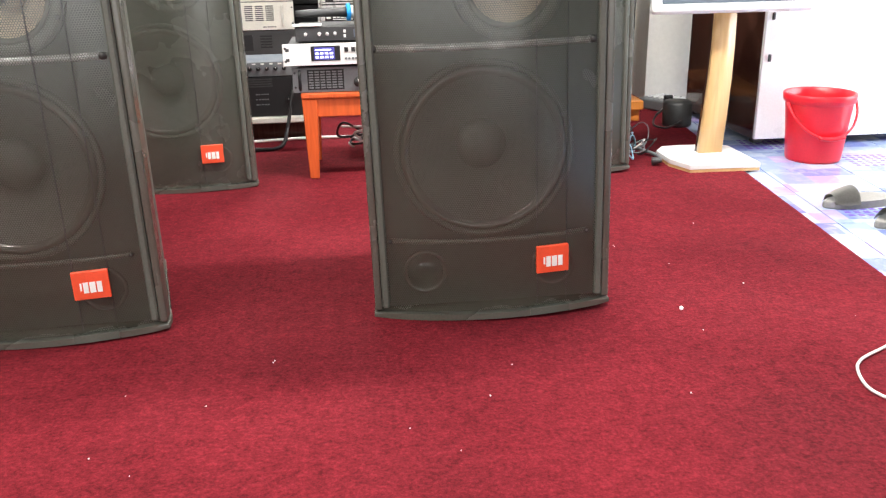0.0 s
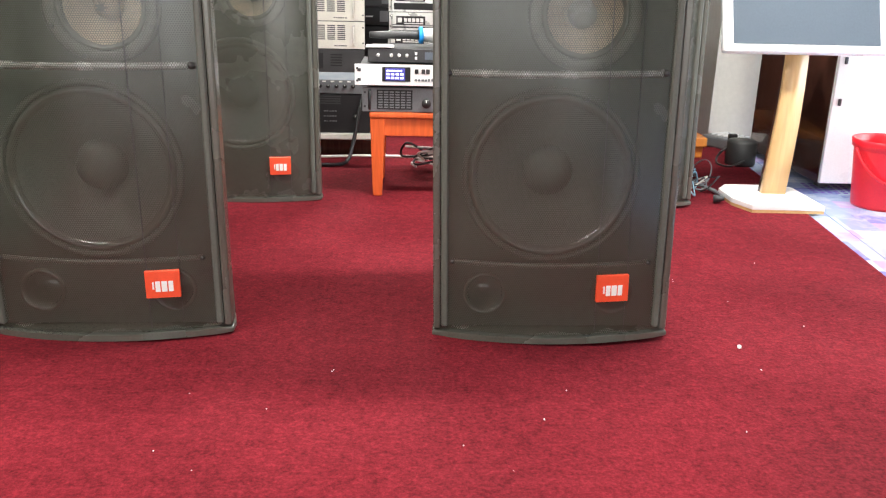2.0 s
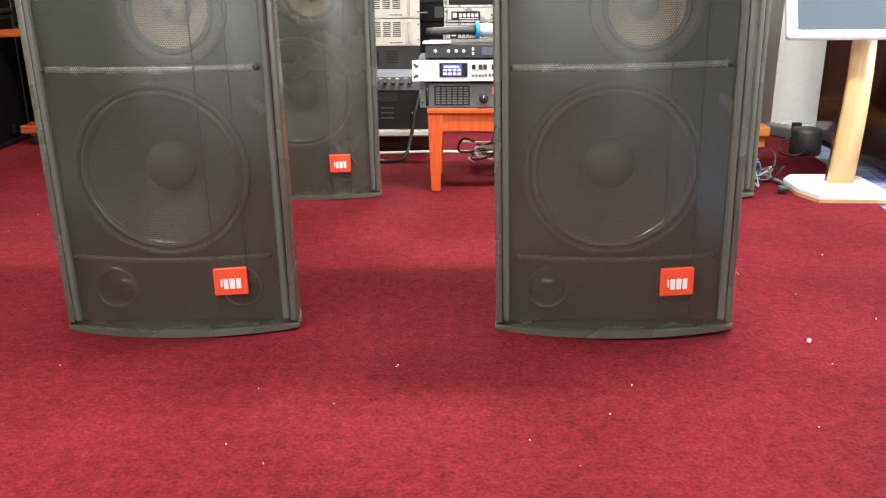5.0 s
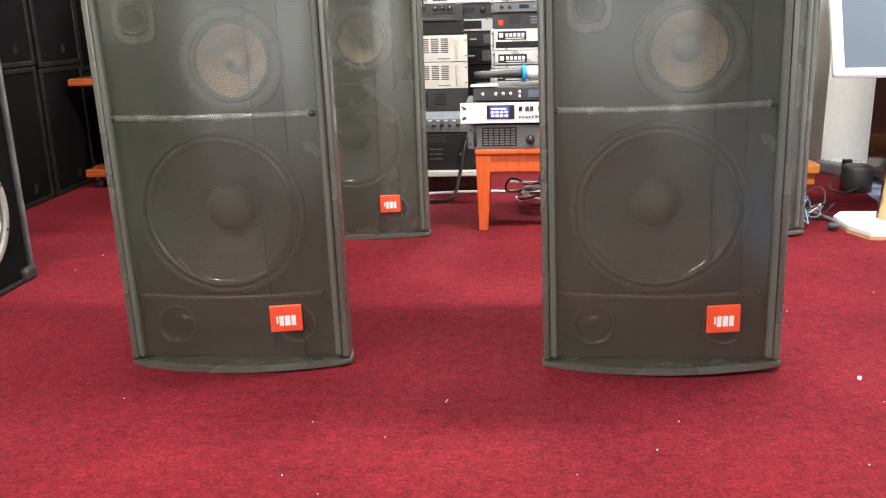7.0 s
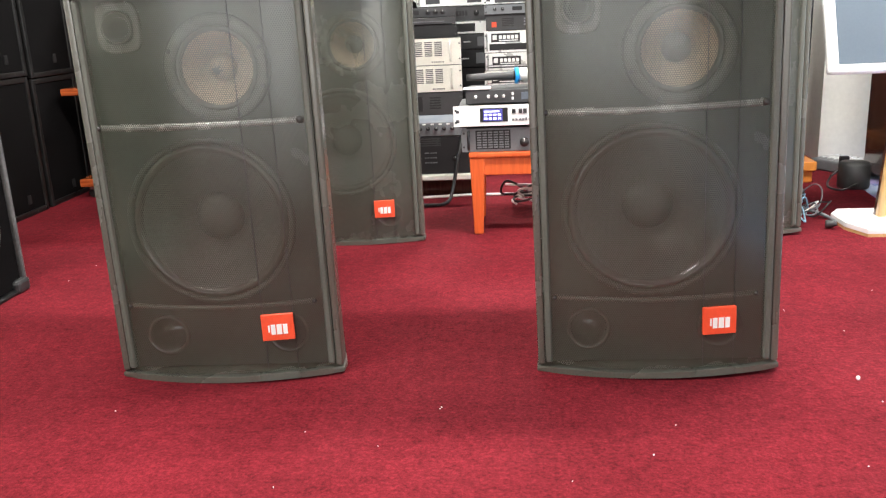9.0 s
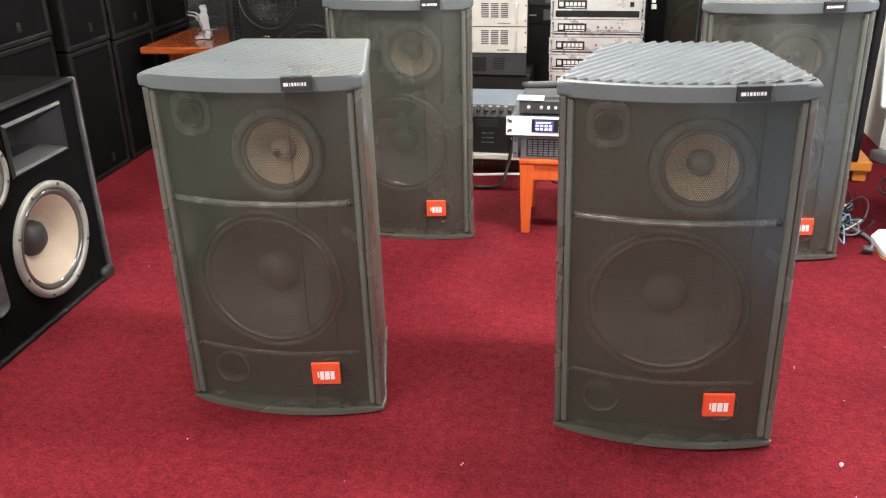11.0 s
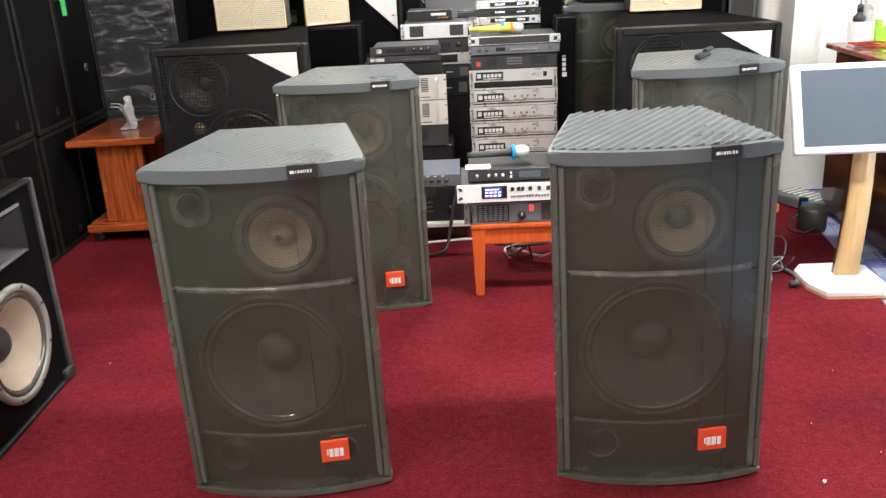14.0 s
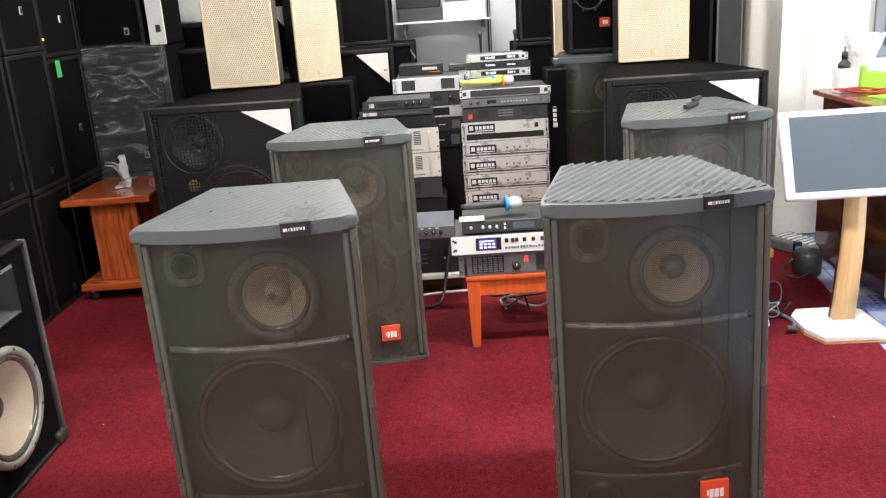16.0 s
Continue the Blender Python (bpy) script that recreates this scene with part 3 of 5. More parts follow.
def grille_speaker(m, label, rise, fine=False, torn=False):
    s = thing("floor_speaker", m, label, "loudspeaker", "curved grille loudspeakers")
    back = [(-W2 + 0.012, 0.02), (W2 - 0.012, 0.02), (BACK2, DEEP), (-BACK2, DEEP)]
    part("body", open_front(prism(back, 0.004, 0.885, 0.004)), CAB, s)
    base = prism(outline(0.003, 16, 0.006), 0.0, 0.014, 0.004)
    part("base_plate", base, RIM, s, "dark grey curved base lip")
    part("base_clip", curved_sheet(0.08, 0.17, 0.002, 0.018, -0.009, 0.006, 4), CAB, s)
    cap = part("top_cap", prism(outline(0.006, 16, 0.010), 0.882, 0.915, 0.009, 3), CAP, s, "grey moulded lid")
    part("ribbing", ridged_top(0.914, 0.026, rise), CAP, cap, "slanting saw-tooth ribs")
    for sx, sy in ((-0.11, 0.13), (0.13, 0.15), (-0.11, 0.34), (0.08, 0.35)):
        part("screw", turned([(0, 0.9148 + rise), (0.003, 0.9148 + rise), (0.004, 0.9128 + rise)], 10), DARKGREY, cap).location = (sx, sy, 0)
    for side in (-1, 1):
        bm = box(side * 0.260 - 0.0085, side * 0.260 + 0.0085, -0.010, 0.034, 0.018, 0.882, 0.005, 2)
        part("side_rim", bm, RIM, s, "grey rounded side rim")
        bm = box(side * 0.2425 - 0.0082, side * 0.2425 + 0.0082, -0.0135, 0.012, 0.024, 0.876, 0.004)
        part("inner_rib", bm, CAB, s)
    part("baffle", holed_plate(-0.257, 0.257, 0.018, 0.884, 0.012, [ring_points(-0.010, 0.374, 0.180), ring_points(0.048, 0.718, 0.108), ring_points(-0.16, 0.815, 0.036, 20), ring_points(-0.150, 0.100, 0.046, 28), ring_points(0.142, 0.100, 0.046, 28)]), BAFFLE, s)
    part("grille", curved_sheet(-0.251, 0.251, 0.018, 0.883, 0.004, 0.0), GRILLE_FINE if fine else GRILLE, s, "dark punched steel grille", True)
    # two thin dark upright lines just in front of the grille sheet
    for sx, half in ((0.098, 0.0009), (0.166, 0.0005)):
        part("grille_line", curved_sheet(sx - half, sx + half, 0.026, 0.875, 0.0020, 0.002, 2), CONE_BLACK, s)
    driver(s, "woofer", -0.010, 0.374, 0.006, 0.196, CONE, 0.058, CONE, 0.07, "large dark paper woofer", 0.82)
    mid = driver(s, "midrange", 0.048, 0.718, 0.004, 0.116, CONE_TAN, 0.032, CAB, 0.05, "tan paper midrange cone", 0.68, HORN if not torn else CONE_TAN)
    part("gasket", lathe([(0.114, 0.010), (0.114, -0.008), (0.116, -0.010), (0.119, -0.008), (0.119, 0.010)], 0.048, 0.718, 0.004, 48), GASKET, mid, "black gasket ring", True)
    if torn:
        bm = bmesh.new()
        hub = bm.verts.new((0.040, 0.0225, 0.712))
        rim = [bm.verts.new((0.040 + r * math.cos(a), 0.0235, 0.712 + r * math.sin(a))) for r, a in [((0.016, 0.006)[i % 2] * (1 + 0.3 * math.sin(3.1 * i)), math.pi * i / 7) for i in range(14)]]
        for i in range(14):
            bm.faces.new((hub, rim[i], rim[(i + 1) % 14]))
        part("tear", bm, GASKET, mid, "torn dark crease in the dust cap")
    sq = [(math.copysign(abs(math.cos(a)) ** 0.55, math.cos(a)), math.copysign(abs(math.sin(a)) ** 0.55, math.sin(a))) for a in [2 * math.pi * q / 32 for q in range(32)]]
    bm = bmesh.new()
    loops = [[bm.verts.new((-0.16 + u * rx, yy, 0.815 + v * rz)) for u, v in sq] for rx, rz, yy in ((0.049, 0.055, 0.012), (0.049, 0.055, 0.001), (0.045, 0.051, -0.002), (0.034, 0.036, 0.002))]
    for lo, hi in zip(loops, loops[1:]):
        for q in range(32):
            bm.faces.new((lo[q], lo[(q + 1) % 32], hi[(q + 1) % 32], hi[q]))
    horn = part("horn", bm, HORN, s, "rounded dark horn flange", True)
    part("throat", lathe([(0.032, -0.003), (0.029, -0.002), (0.022, 0.008), (0.016, 0.030), (0, 0.032)], -0.16, 0.815, -0.001, 24), BLACK, horn, "", True)
    part("flare", lathe([(0.034, 0.0), (0.035, -0.004), (0.031, -0.005)], -0.16, 0.815, -0.001, 24), HORN, horn, "", True)
    for px in (-0.150, 0.142):
        part("port", lathe([(0.050, 0.012), (0.050, 0.002), (0.044, 0.001), (0.040, 0.010), (0.038, 0.09), (0, 0.09)], px, 0.100, 0.0, 28), SURROUND, s, "", True)
    for bz, ba, bb, br, bmat in () if fine else ((0.600, -0.235, 0.222, 0.0085, BAR), (0.181, -0.225, 0.215, 0.0055, CAB)):
        bm = bmesh.new()
        pts = [(ba + (bb - ba) * i / 8, curve_y(ba + (bb - ba) * i / 8) + 0.014, bz) for i in range(9)]
        bar = part("brace_bar", tube(pts, br, 10, bm, 2), bmat, s, "grey horizontal brace behind the grille", True)
        for ex in (ba, bb):
            part("bolt", lathe([(0, -0.006), (br * 0.8, -0.004), (br * 1.1, 0.006)], ex, bz, curve_y(ex) + 0.006, 12), GASKET, bar, "dark end bolt", True)
    badge = part("badge", box(0.094, 0.168, -0.043, -0.034, 0.100, 0.163, 0.0012), BADGE, s, "orange-red square badge")
    badge.matrix_basis = Matrix.Translation((0.131, -0.0385, 0)) @ Matrix.Rotation(radians(8.5), 4, "Z") @ Matrix.Translation((-0.131, 0.0355, 0))
    emblem_marks(badge, 0.108, 0.115, 0.046, 0.024, -0.0430, INK)
    tag = part("name_tag", box(0.076, 0.146, -0.062, -0.046, 0.886, 0.9185, 0.001), BLACK, s, "black name tag with unreadable pale bars")
    tag.matrix_basis = Matrix.Translation((0.132, -0.046, 0)) @ Matrix.Rotation(radians(10), 4, "Z") @ Matrix.Translation((-0.111, 0.05, 0))
    bm = bmesh.new()
    for a, b in ((0.0825, 0.0935), (0.0955, 0.0985), (0.1005, 0.1060), (0.1075, 0.1125), (0.114, 0.1175), (0.119, 0.1215), (0.123, 0.128), (0.1295, 0.1345)):
        box(a, b - 0.0008, -0.0628, -0.062, 0.8985, 0.9060, bm=bm)
    part("print", bm, INK, tag)
    return s


first = grille_speaker(pose(0.425, 1.872, 0.004, 0, -1.2, -2.0), "tall dark grey loudspeaker with ribbed lid, standing on red carpet", 0.0068)
# Lids below get lower ribs to imitate flatter light, not wear.
grille_speaker(pose(-0.5715, 1.874, 0.002, 0, -0.6, 0.5), "tall dark grey loudspeaker with torn tan midrange, standing on red carpet", 0.0016, torn=True)
worn = grille_speaker(pose(-0.492, 3.075, 0.001, 0, -0.3, -0.5), "tall dark grey loudspeaker with curved grille beside the amplifier stack", 0.0025, fine=True)
tagged(copy_thing(worn, pose(0.854, 3.050, 0.004, 0, -1.2, -2.0)), "tall dark grey loudspeaker with a small black object on its lid")


# ---------------- black cabinets ----------------
TAN_CAP = mat("brown_paper_cap", (0.22, 0.14, 0.10), 0.6, 0, 0.15, 20)
BRASS = mat("dull_brass", (0.30, 0.20, 0.08), 0.5, 0.4, 0.2, 20)


def cabinet(m, w, d, h, label, group="", face=BLACK_GRILLE, emblem=None, edge=EDGE_DARK, name="black_speaker", logo=(0.5, 0.12)):
    """Box loudspeaker: felted body, raised front frame, recessed cloth face, small emblem. Origin under the front's middle."""
    s = thing(name, m, label, "loudspeaker", group)
    part("body", box(-w / 2, w / 2, 0.012, d, 0, h, 0.008, 2), BLACK_CARPET, s)
    f = min(0.024, 0.08 * w)
    part("grille", box(-w / 2 + f, w / 2 - f, 0.002, 0.014, f, h - f, 0.003), face, s, "recessed black cloth front")
    for a, b, c, e in ((-w / 2, -w / 2 + f, 0, h), (w / 2 - f, w / 2, 0, h), (-w / 2 + f, w / 2 - f, 0, f), (-w / 2 + f, w / 2 - f, h - f, h)):
        part("front_edge", box(a, b, -0.004, 0.016, c, e, 0.005, 2), edge, s)
    if emblem is not None:
        x, z = -w / 2 + logo[0] * w, logo[1] * h
        if emblem is BADGE:
            bd = part("badge", box(x - 0.03, x + 0.03, -0.006, 0.003, z - 0.026, z + 0.026, 0.001), BADGE, s, "orange-red square badge")
            emblem_marks(bd, x - 0.018, z - 0.011, 0.036, 0.022, -0.0058, INK)
        else:
            bd = part("badge", box(x - 0.014, x + 0.014, -0.003, 0.003, z - 0.020, z + 0.020, 0.002), emblem, s, "small metal emblem")
            part("emblem", box(x - 0.008, x + 0.008, -0.0042, -0.0028, z - 0.012, z + 0.010, 0.001), BLACK, bd)
    return s


STACK = "stacked black loudspeakers"
# wall of cabinets on the left: middle of the front along y, width, tiers of heights
for y0, y1, x, tiers, turn in (
    (2.36, 2.90, -2.10, (0.665, 0.66, 0.66), 0.0),
    (2.92, 3.43, -2.12, (0.70, 0.56, 0.66), 0.0),
    (3.46, 3.81, -2.08, (0.615, 0.640, 0.64), 0.0),
    (3.84, 4.24, -2.08, (0.600, 0.655, 0.64), 0.0),
    (4.27, 4.70, -2.10, (0.555, 0.655, 0.62), 0.0),
):
    z = 0.0
    for k, h in enumerate(tiers):
        mark = None
        if k == 1 and y0 < 2.4:
            mark = BADGE
        elif k == 2 or (k == 1 and y0 > 4.2):
            mark = CHROME
        elif y0 > 2.9:
            mark = EDGE_DARK
        text = "black felt-covered loudspeaker in a wall stack"
        if mark is BADGE:
            text = "black loudspeaker with orange-red badge in a wall stack"
        elif mark is CHROME:
            text = "black loudspeaker with small metal emblem in a wall stack"
        logo = (0.62, 0.09) if mark is BADGE else ((0.62, 0.42) if (k == 1 and y0 > 4.2) else (0.58, 0.30 if k == 2 else 0.12))
        cab = cabinet(pose(x + 0.004 * ((k * 7) % 3 - 1), (y0 + y1) / 2, z, 0, 0, 90 + turn), y1 - y0, 0.55, h, text, STACK, emblem=mark, logo=logo)
        if k == 1 and y0 > 4.2:
            part("sticker", box(-0.12, -0.065, -0.0065, -0.0045, 0.556, 0.642), GREEN_STICKER, cab, "green paper sticker")
        if k == 2 and 4.2 > y0 > 3.8:
            part("indicator", lathe([(0, -0.010), (0.006, -0.008), (0.007, -0.003)], 0.19, 0.05, 0, 10), LED_AMBER, cab, "lit amber lamp")
        z += h + 0.004

# film-wrapped pair and the cabinets over it
wrapped = cabinet(pose(-1.905, 4.76, 0, 0, 0, 3), 0.50, 0.50, 0.52, "black loudspeaker under a film-wrapped one", STACK)
wrapped = cabinet(pose(-1.905, 4.76, 0.524, 0, 0, 3), 0.50, 0.50, 0.70, "black loudspeaker wrapped in wrinkled clear stretch film", "", emblem=CHROME, logo=(0.62, 0.14))
bm = bmesh.new()
nx, nz = 22, 34
grid = [[bm.verts.new((-0.262 + 0.524 * i / nx, -0.016 + 0.010 * noise.noise((i * 0.35, j * 0.22, 3.1)), -0.06 + 0.78 * j / nz)) for i in range(nx + 1)] for j in range(nz + 1)]
for j in range(nz):
    for i in range(nx):
        bm.faces.new((grid[j][i], grid[j][i + 1], grid[j + 1][i + 1], grid[j + 1][i]))
part("stretch_film", bm, FILM, wrapped, "wrinkled clear stretch film", True)
for a, b, c in (((-0.225, -0.02, 0.66), (-0.05, -0.03, 0.715), (0.215, -0.02, 0.70)), ((-0.21, -0.022, 0.60), (-0.15, -0.03, 0.48), (-0.19, -0.022, 0.40)), ((0.08, -0.024, 0.56), (0.17, -0.03, 0.44), (0.21, -0.024, 0.42)), ((0.05, -0.022, 0.16), (0.14, -0.03, 0.10), (0.21, -0.024, 0.05))):
    part("film_fold", tube((a, b, c), 0.0035, 6), FILM, wrapped, "bunched fold of film", True)
cabinet(pose(-1.955, 4.80, 1.230, 0, 0, 3), 0.38, 0.42, 0.60, "black loudspeaker standing on a film-wrapped one", STACK, emblem=CHROME, logo=(0.75, 0.14))
cabinet(pose(-1.69, 4.80, 1.230, 0, 0, 3), 0.09, 0.40, 0.55, "small white loudspeaker on a stack of black ones", "", face=WHITE, edge=WHITE, emblem=DARKGREY, logo=(0.6, 0.16), name="white_speaker")
cabinet(pose(-1.52, 5.05, 0, 0, 0, 2), 0.34, 0.5, 1.18, "tall black loudspeaker behind the subwoofer", STACK, name="tall_black_speaker")
cabinet(pose(-1.60, 5.5, 0, 0, 0, 2), 0.50, 0.4, 1.315, "tall black loudspeaker against the back wall", STACK, name="tall_black_speaker")
solid("white_panel_speaker", box(-1.86, -1.60, 5.52, 5.80, 1.321, 1.95, 0.01, 2), WHITE, "white loudspeaker on top of a black one", "loudspeaker")
solid("orange_wood_panel", box(-1.585, -1.48, 5.55, 5.60, 1.321, 1.9, 0.006), ORANGE_WOOD, "orange varnished wooden board standing upright", "board")


# ---------------- open-cone loudspeakers on the floor ----------------
def open_speaker(m, label):
    """Felted box with an exposed horn, midrange and woofer and a slot port. Origin under the front's middle."""
    s = thing("open_cone_speaker", m, label, "loudspeaker", "open cone loudspeakers")
    w, h = 0.766, 0.730
    part("body", open_front(box(-w / 2, w / 2, 0.012, 0.60, 0, h, 0.012, 2)), BLACK_CARPET, s)
    slot = [(-0.205 + 0.034 * max(-1, min(1, 1.25 * math.cos(a))), 0.24 + (0.054 if math.sin(a) > 0 else -0.054) + 0.036 * math.sin(a)) for a in [2 * math.pi * (i + 0.5) / 24 for i in range(24)]]
    mouth = [(-0.008, 0.520), (0.268, 0.520), (0.268, 0.664), (-0.008, 0.664)]
    part("baffle", holed_plate(-w / 2 + 0.02, w / 2 - 0.02, 0.02, h - 0.02, 0.008, [ring_points(0.100, 0.262, 0.170), ring_points(-0.150, 0.556, 0.098), slot, mouth]), BLACK_CARPET, s)
    for a, b, c, e in ((-w / 2, -w / 2 + 0.015, 0, h), (w / 2 - 0.015, w / 2, 0, h), (-w / 2 + 0.015, w / 2 - 0.015, 0, 0.016), (-w / 2 + 0.015, w / 2 - 0.015, h - 0.016, h)):
        part("edge_trim", box(a, b, -0.006, 0.03, c, e, 0.007, 2), EDGE if e - c > 0.1 else EDGE_DARK, s, "worn edge trim")
    for cx in (-w / 2 + 0.03, w / 2 - 0.03):
        part("corner", box(cx - 0.036, cx + 0.036, -0.012, 0.05, -0.0, 0.045, 0.012, 2), RUBBER, s, "black corner protector")
    # The woofer's black cap has the deep shadow of the cone's centre in its colour.
    d = driver(s, "woofer", 0.100, 0.262, 0.004, 0.192, CONE_PALE, 0.060, FRAME_GREY, 0.085, "woofer with pale paper cone and silver frame", 0.76, CONE_BLACK)
    driver(s, "midrange", -0.150, 0.556, 0.004, 0.112, CONE_PALE, 0.036, FRAME_GREY, 0.050, "midrange with pale paper cone and silver frame", 0.74, TAN_CAP)
    # horn: a flared rectangular mouth
    bm = bmesh.new()
    rings = []
    for sx, sz, y in ((0.150, 0.083, 0.004), (0.140, 0.074, -0.003), (0.132, 0.066, 0.004), (0.075, 0.040, 0.045), (0.022, 0.030, 0.10)):
        rings.append([bm.verts.new((0.130 + px * sx, y, 0.592 + pz * sz)) for px, pz in ((-1, -1), (1, -1), (1, 1), (-1, 1))])
    for a, b in zip(rings, rings[1:]):
        for i in range(4):
            bm.faces.new((a[i], a[(i + 1) % 4], b[(i + 1) % 4], b[i]))
    bm.faces.new(rings[-1])
    part("horn", bm, BLACK, s, "dark flared horn")
    pts = []
    for i in range(24):
        a = 2 * math.pi * i / 24
        pts.append((-0.205 + 0.040 * max(-1, min(1, 1.25 * math.cos(a))), 0.24 + (0.060 if math.sin(a) > 0 else -0.060) + 0.038 * math.sin(a)))
    bm = bmesh.new()
    o = [bm.verts.new((x - 0.0, -0.001, z)) for x, z in pts]
    i1 = [bm.verts.new((-0.205 + (x + 0.205) * 0.80, -0.003, 0.24 + (z - 0.24) * 0.93)) for x, z in pts]
    i2 = [bm.verts.new((-0.205 + (x + 0.205) * 0.78, 0.090, 0.24 + (z - 0.24) * 0.92)) for x, z in pts]
    for a, b in ((o, i1), (i1, i2)):
        for k in range(24):
            bm.faces.new((a[k], a[(k + 1) % 24], b[(k + 1) % 24], b[k]))
    bm.faces.new(i2)
    part("slot_port", bm, EDGE, s, "grey-lipped slot port", True)
    return s


near = open_speaker(pose(-1.490, 2.192, 0, 0, 0, 90), "black felted loudspeaker with exposed pale cones on carpet")
copy_thing(near, pose(-1.480, 1.400, 0, 0, 0, 90))
copy_thing(near, pose(-1.470, 0.610, 0, 0, 0, 90))


# ---------------- subwoofers with mesh fronts, and what stands on them ----------------
def subwoofer(m, w, h, d, label):
    s = thing("subwoofer", m, label, "subwoofer", "mesh fronted subwoofers")
    part("body", open_front(prism([(-w / 2, 0.078), (w / 2, 0.078), (0.215, d), (-0.215, d)], 0, h, 0.006)), BLACK_CARPET, s)
    bm = box(-w / 2, -w / 2 + 0.03, 0, 0.09, 0, h, 0.006)
    box(w / 2 - 0.03, w / 2, 0, 0.09, 0, h, 0.006, bm=bm)
    box(-w / 2 + 0.03, w / 2 - 0.03, 0, 0.09, 0, 0.03, 0.004, bm=bm)
    box(-w / 2 + 0.03, w / 2 - 0.03, 0, 0.09, h - 0.03, h, 0.004, bm=bm)
    part("front_frame", bm, EDGE_DARK, s, "worn dark front frame")
    part("grille", box(-w / 2 + 0.03, w / 2 - 0.03, 0.010, 0.011, 0.03, h - 0.03), MESH, s, "square wire mesh")
    part("baffle", holed_plate(-w / 2 + 0.02, w / 2 - 0.02, 0.02, h - 0.02, 0.082, [ring_points(-w / 2 + 0.21, h - 0.175, 0.120), ring_points(0.03, h - 0.50, 0.182)]), BLACK, s)
    driver(s, "upper_driver", -w / 2 + 0.21, h - 0.175, 0.072, 0.135, CONE_BLACK, 0.04, RUBBER, 0.05, "round driver behind mesh")
    driver(s, "woofer", 0.03, h - 0.50, 0.072, 0.205, CONE_BLACK, 0.06, RUBBER, 0.07, "large driver behind mesh")
    part("medallion", lathe([(0, 0.014), (0.028, 0.014), (0.030, 0.030)], -w / 2 + 0.18, h - 0.38, 0, 20), BRASS, s, "dull gold round emblem", True)
    for a, k in ((0.140, 0.0), (0.210, 1)):
        cx, cz = ((-w / 2 + 0.21, h - 0.175), (0.03, h - 0.50))[int(k)]
        part("mesh_ring", lathe([(a - 0.002, 0.008), (a, 0.005), (a + 0.002, 0.008)], cx, cz, 0, 48), DARKGREY, s)
    # white triangular label in the upper corner
    bm = bmesh.new()
    a, b = w / 2 - 0.045, h - 0.035
    tri = [(a, b), (a - 0.23, b), (a, b - 0.130)]
    f = [bm.verts.new((x, 0.004, z)) for x, z in tri]
    g = [bm.verts.new((x, 0.009, z)) for x, z in tri]
    bm.faces.new(f)
    bm.faces.new(g[::-1])
    for i in range(3):
        bm.faces.new((f[i], f[(i + 1) % 3], g[(i + 1) % 3], g[i]))
    part("corner_label", bm, PAPER, s, "white triangular corner label")
    return s


subwoofer(pose(-1.150, 3.90, 0.10, 0, 0, -1), 0.735, 0.870, 0.90, "large black subwoofer with wire mesh and white corner label")
subwoofer(pose(1.027, 3.90, 0.10, 0, 0, -1), 0.750, 0.868, 0.90, "large black subwoofer with wire mesh raised on yellow-orange wood")
for sx, tone, hue in ((-1.150, ORANGE_WOOD, "orange"), (1.027, YELLOW_WOOD, "yellow-orange")):
    st = thing("wooden_platform", pose(sx, 3.90, 0), "low " + hue + " varnished wooden platform under a subwoofer", "platform", "low wooden platforms")
    part("top", box(-0.36, 0.44, 0.0, 0.9, 0.055, 0.099, 0.006, 2), tone, st)
    for lx, ly in ((-0.34, 0.02), (0.37, 0.02), (-0.34, 0.82), (0.37, 0.82)):
        part("leg", box(lx, lx + 0.06, ly, ly + 0.06, 0, 0.055, 0.005), tone, st)


def gold_speaker(m, w, h, d, label):
    s = thing("gold_speaker", m, label, "loudspeaker", "gold grille loudspeakers")
    part("body", box(-w / 2, w / 2, 0.014, d, 0, h, 0.010, 2), BLACK, s)
    part("backing", box(-w / 2 + 0.012, w / 2 - 0.012, 0.006, 0.016, 0.012, h - 0.012), GOLD_BACK, s)
    part("grille", box(-w / 2 + 0.010, w / 2 - 0.010, -0.003, -0.002, 0.010, h - 0.010), GOLD, s, "gold punched metal grille")
    for a, b, c, e in ((-w / 2, -w / 2 + 0.012, 0, h), (w / 2 - 0.012, w / 2, 0, h), (-w / 2 + 0.012, w / 2 - 0.012, 0, 0.012), (-w / 2 + 0.012, w / 2 - 0.012, h - 0.012, h)):
        part("front_edge", box(a, b, -0.005, 0.016, c, e, 0.004), GOLD_EDGE, s)
    part("emblem", lathe([(0, -0.008), (0.014, -0.008), (0.017, -0.003)], 0, 0.05, 0, 18), GOLD_EDGE, s, "round gold emblem")
    for fx in (-w / 2 + 0.05, w / 2 - 0.05):
        part("foot", box(fx - 0.015, fx + 0.015, 0.05, 0.08, -0.008, 0.002, 0.002), RUBBER, s)
    return s


gold_speaker(pose(-1.190, 4.62, 0.982, 0, 0, 3), 0.375, 0.66, 0.20, "upright gold-grilled loudspeaker standing on a subwoofer")
gold_speaker(pose(1.040, 4.62, 0.978, 0, 0, -1), 0.375, 0.66, 0.20, "upright gold-grilled loudspeaker standing on a subwoofer")
gold_speaker(pose(-0.845, 5.10, 0.948, 0, 0, 30), 0.28, 0.62, 0.16, "upright gold-grilled loudspeaker behind the subwoofer")
gold_speaker(pose(0.755, 5.47, 0.968, 0, 0, 0), 0.30, 0.62, 0.16, "gold-grilled loudspeaker half hidden behind a stage monitor")
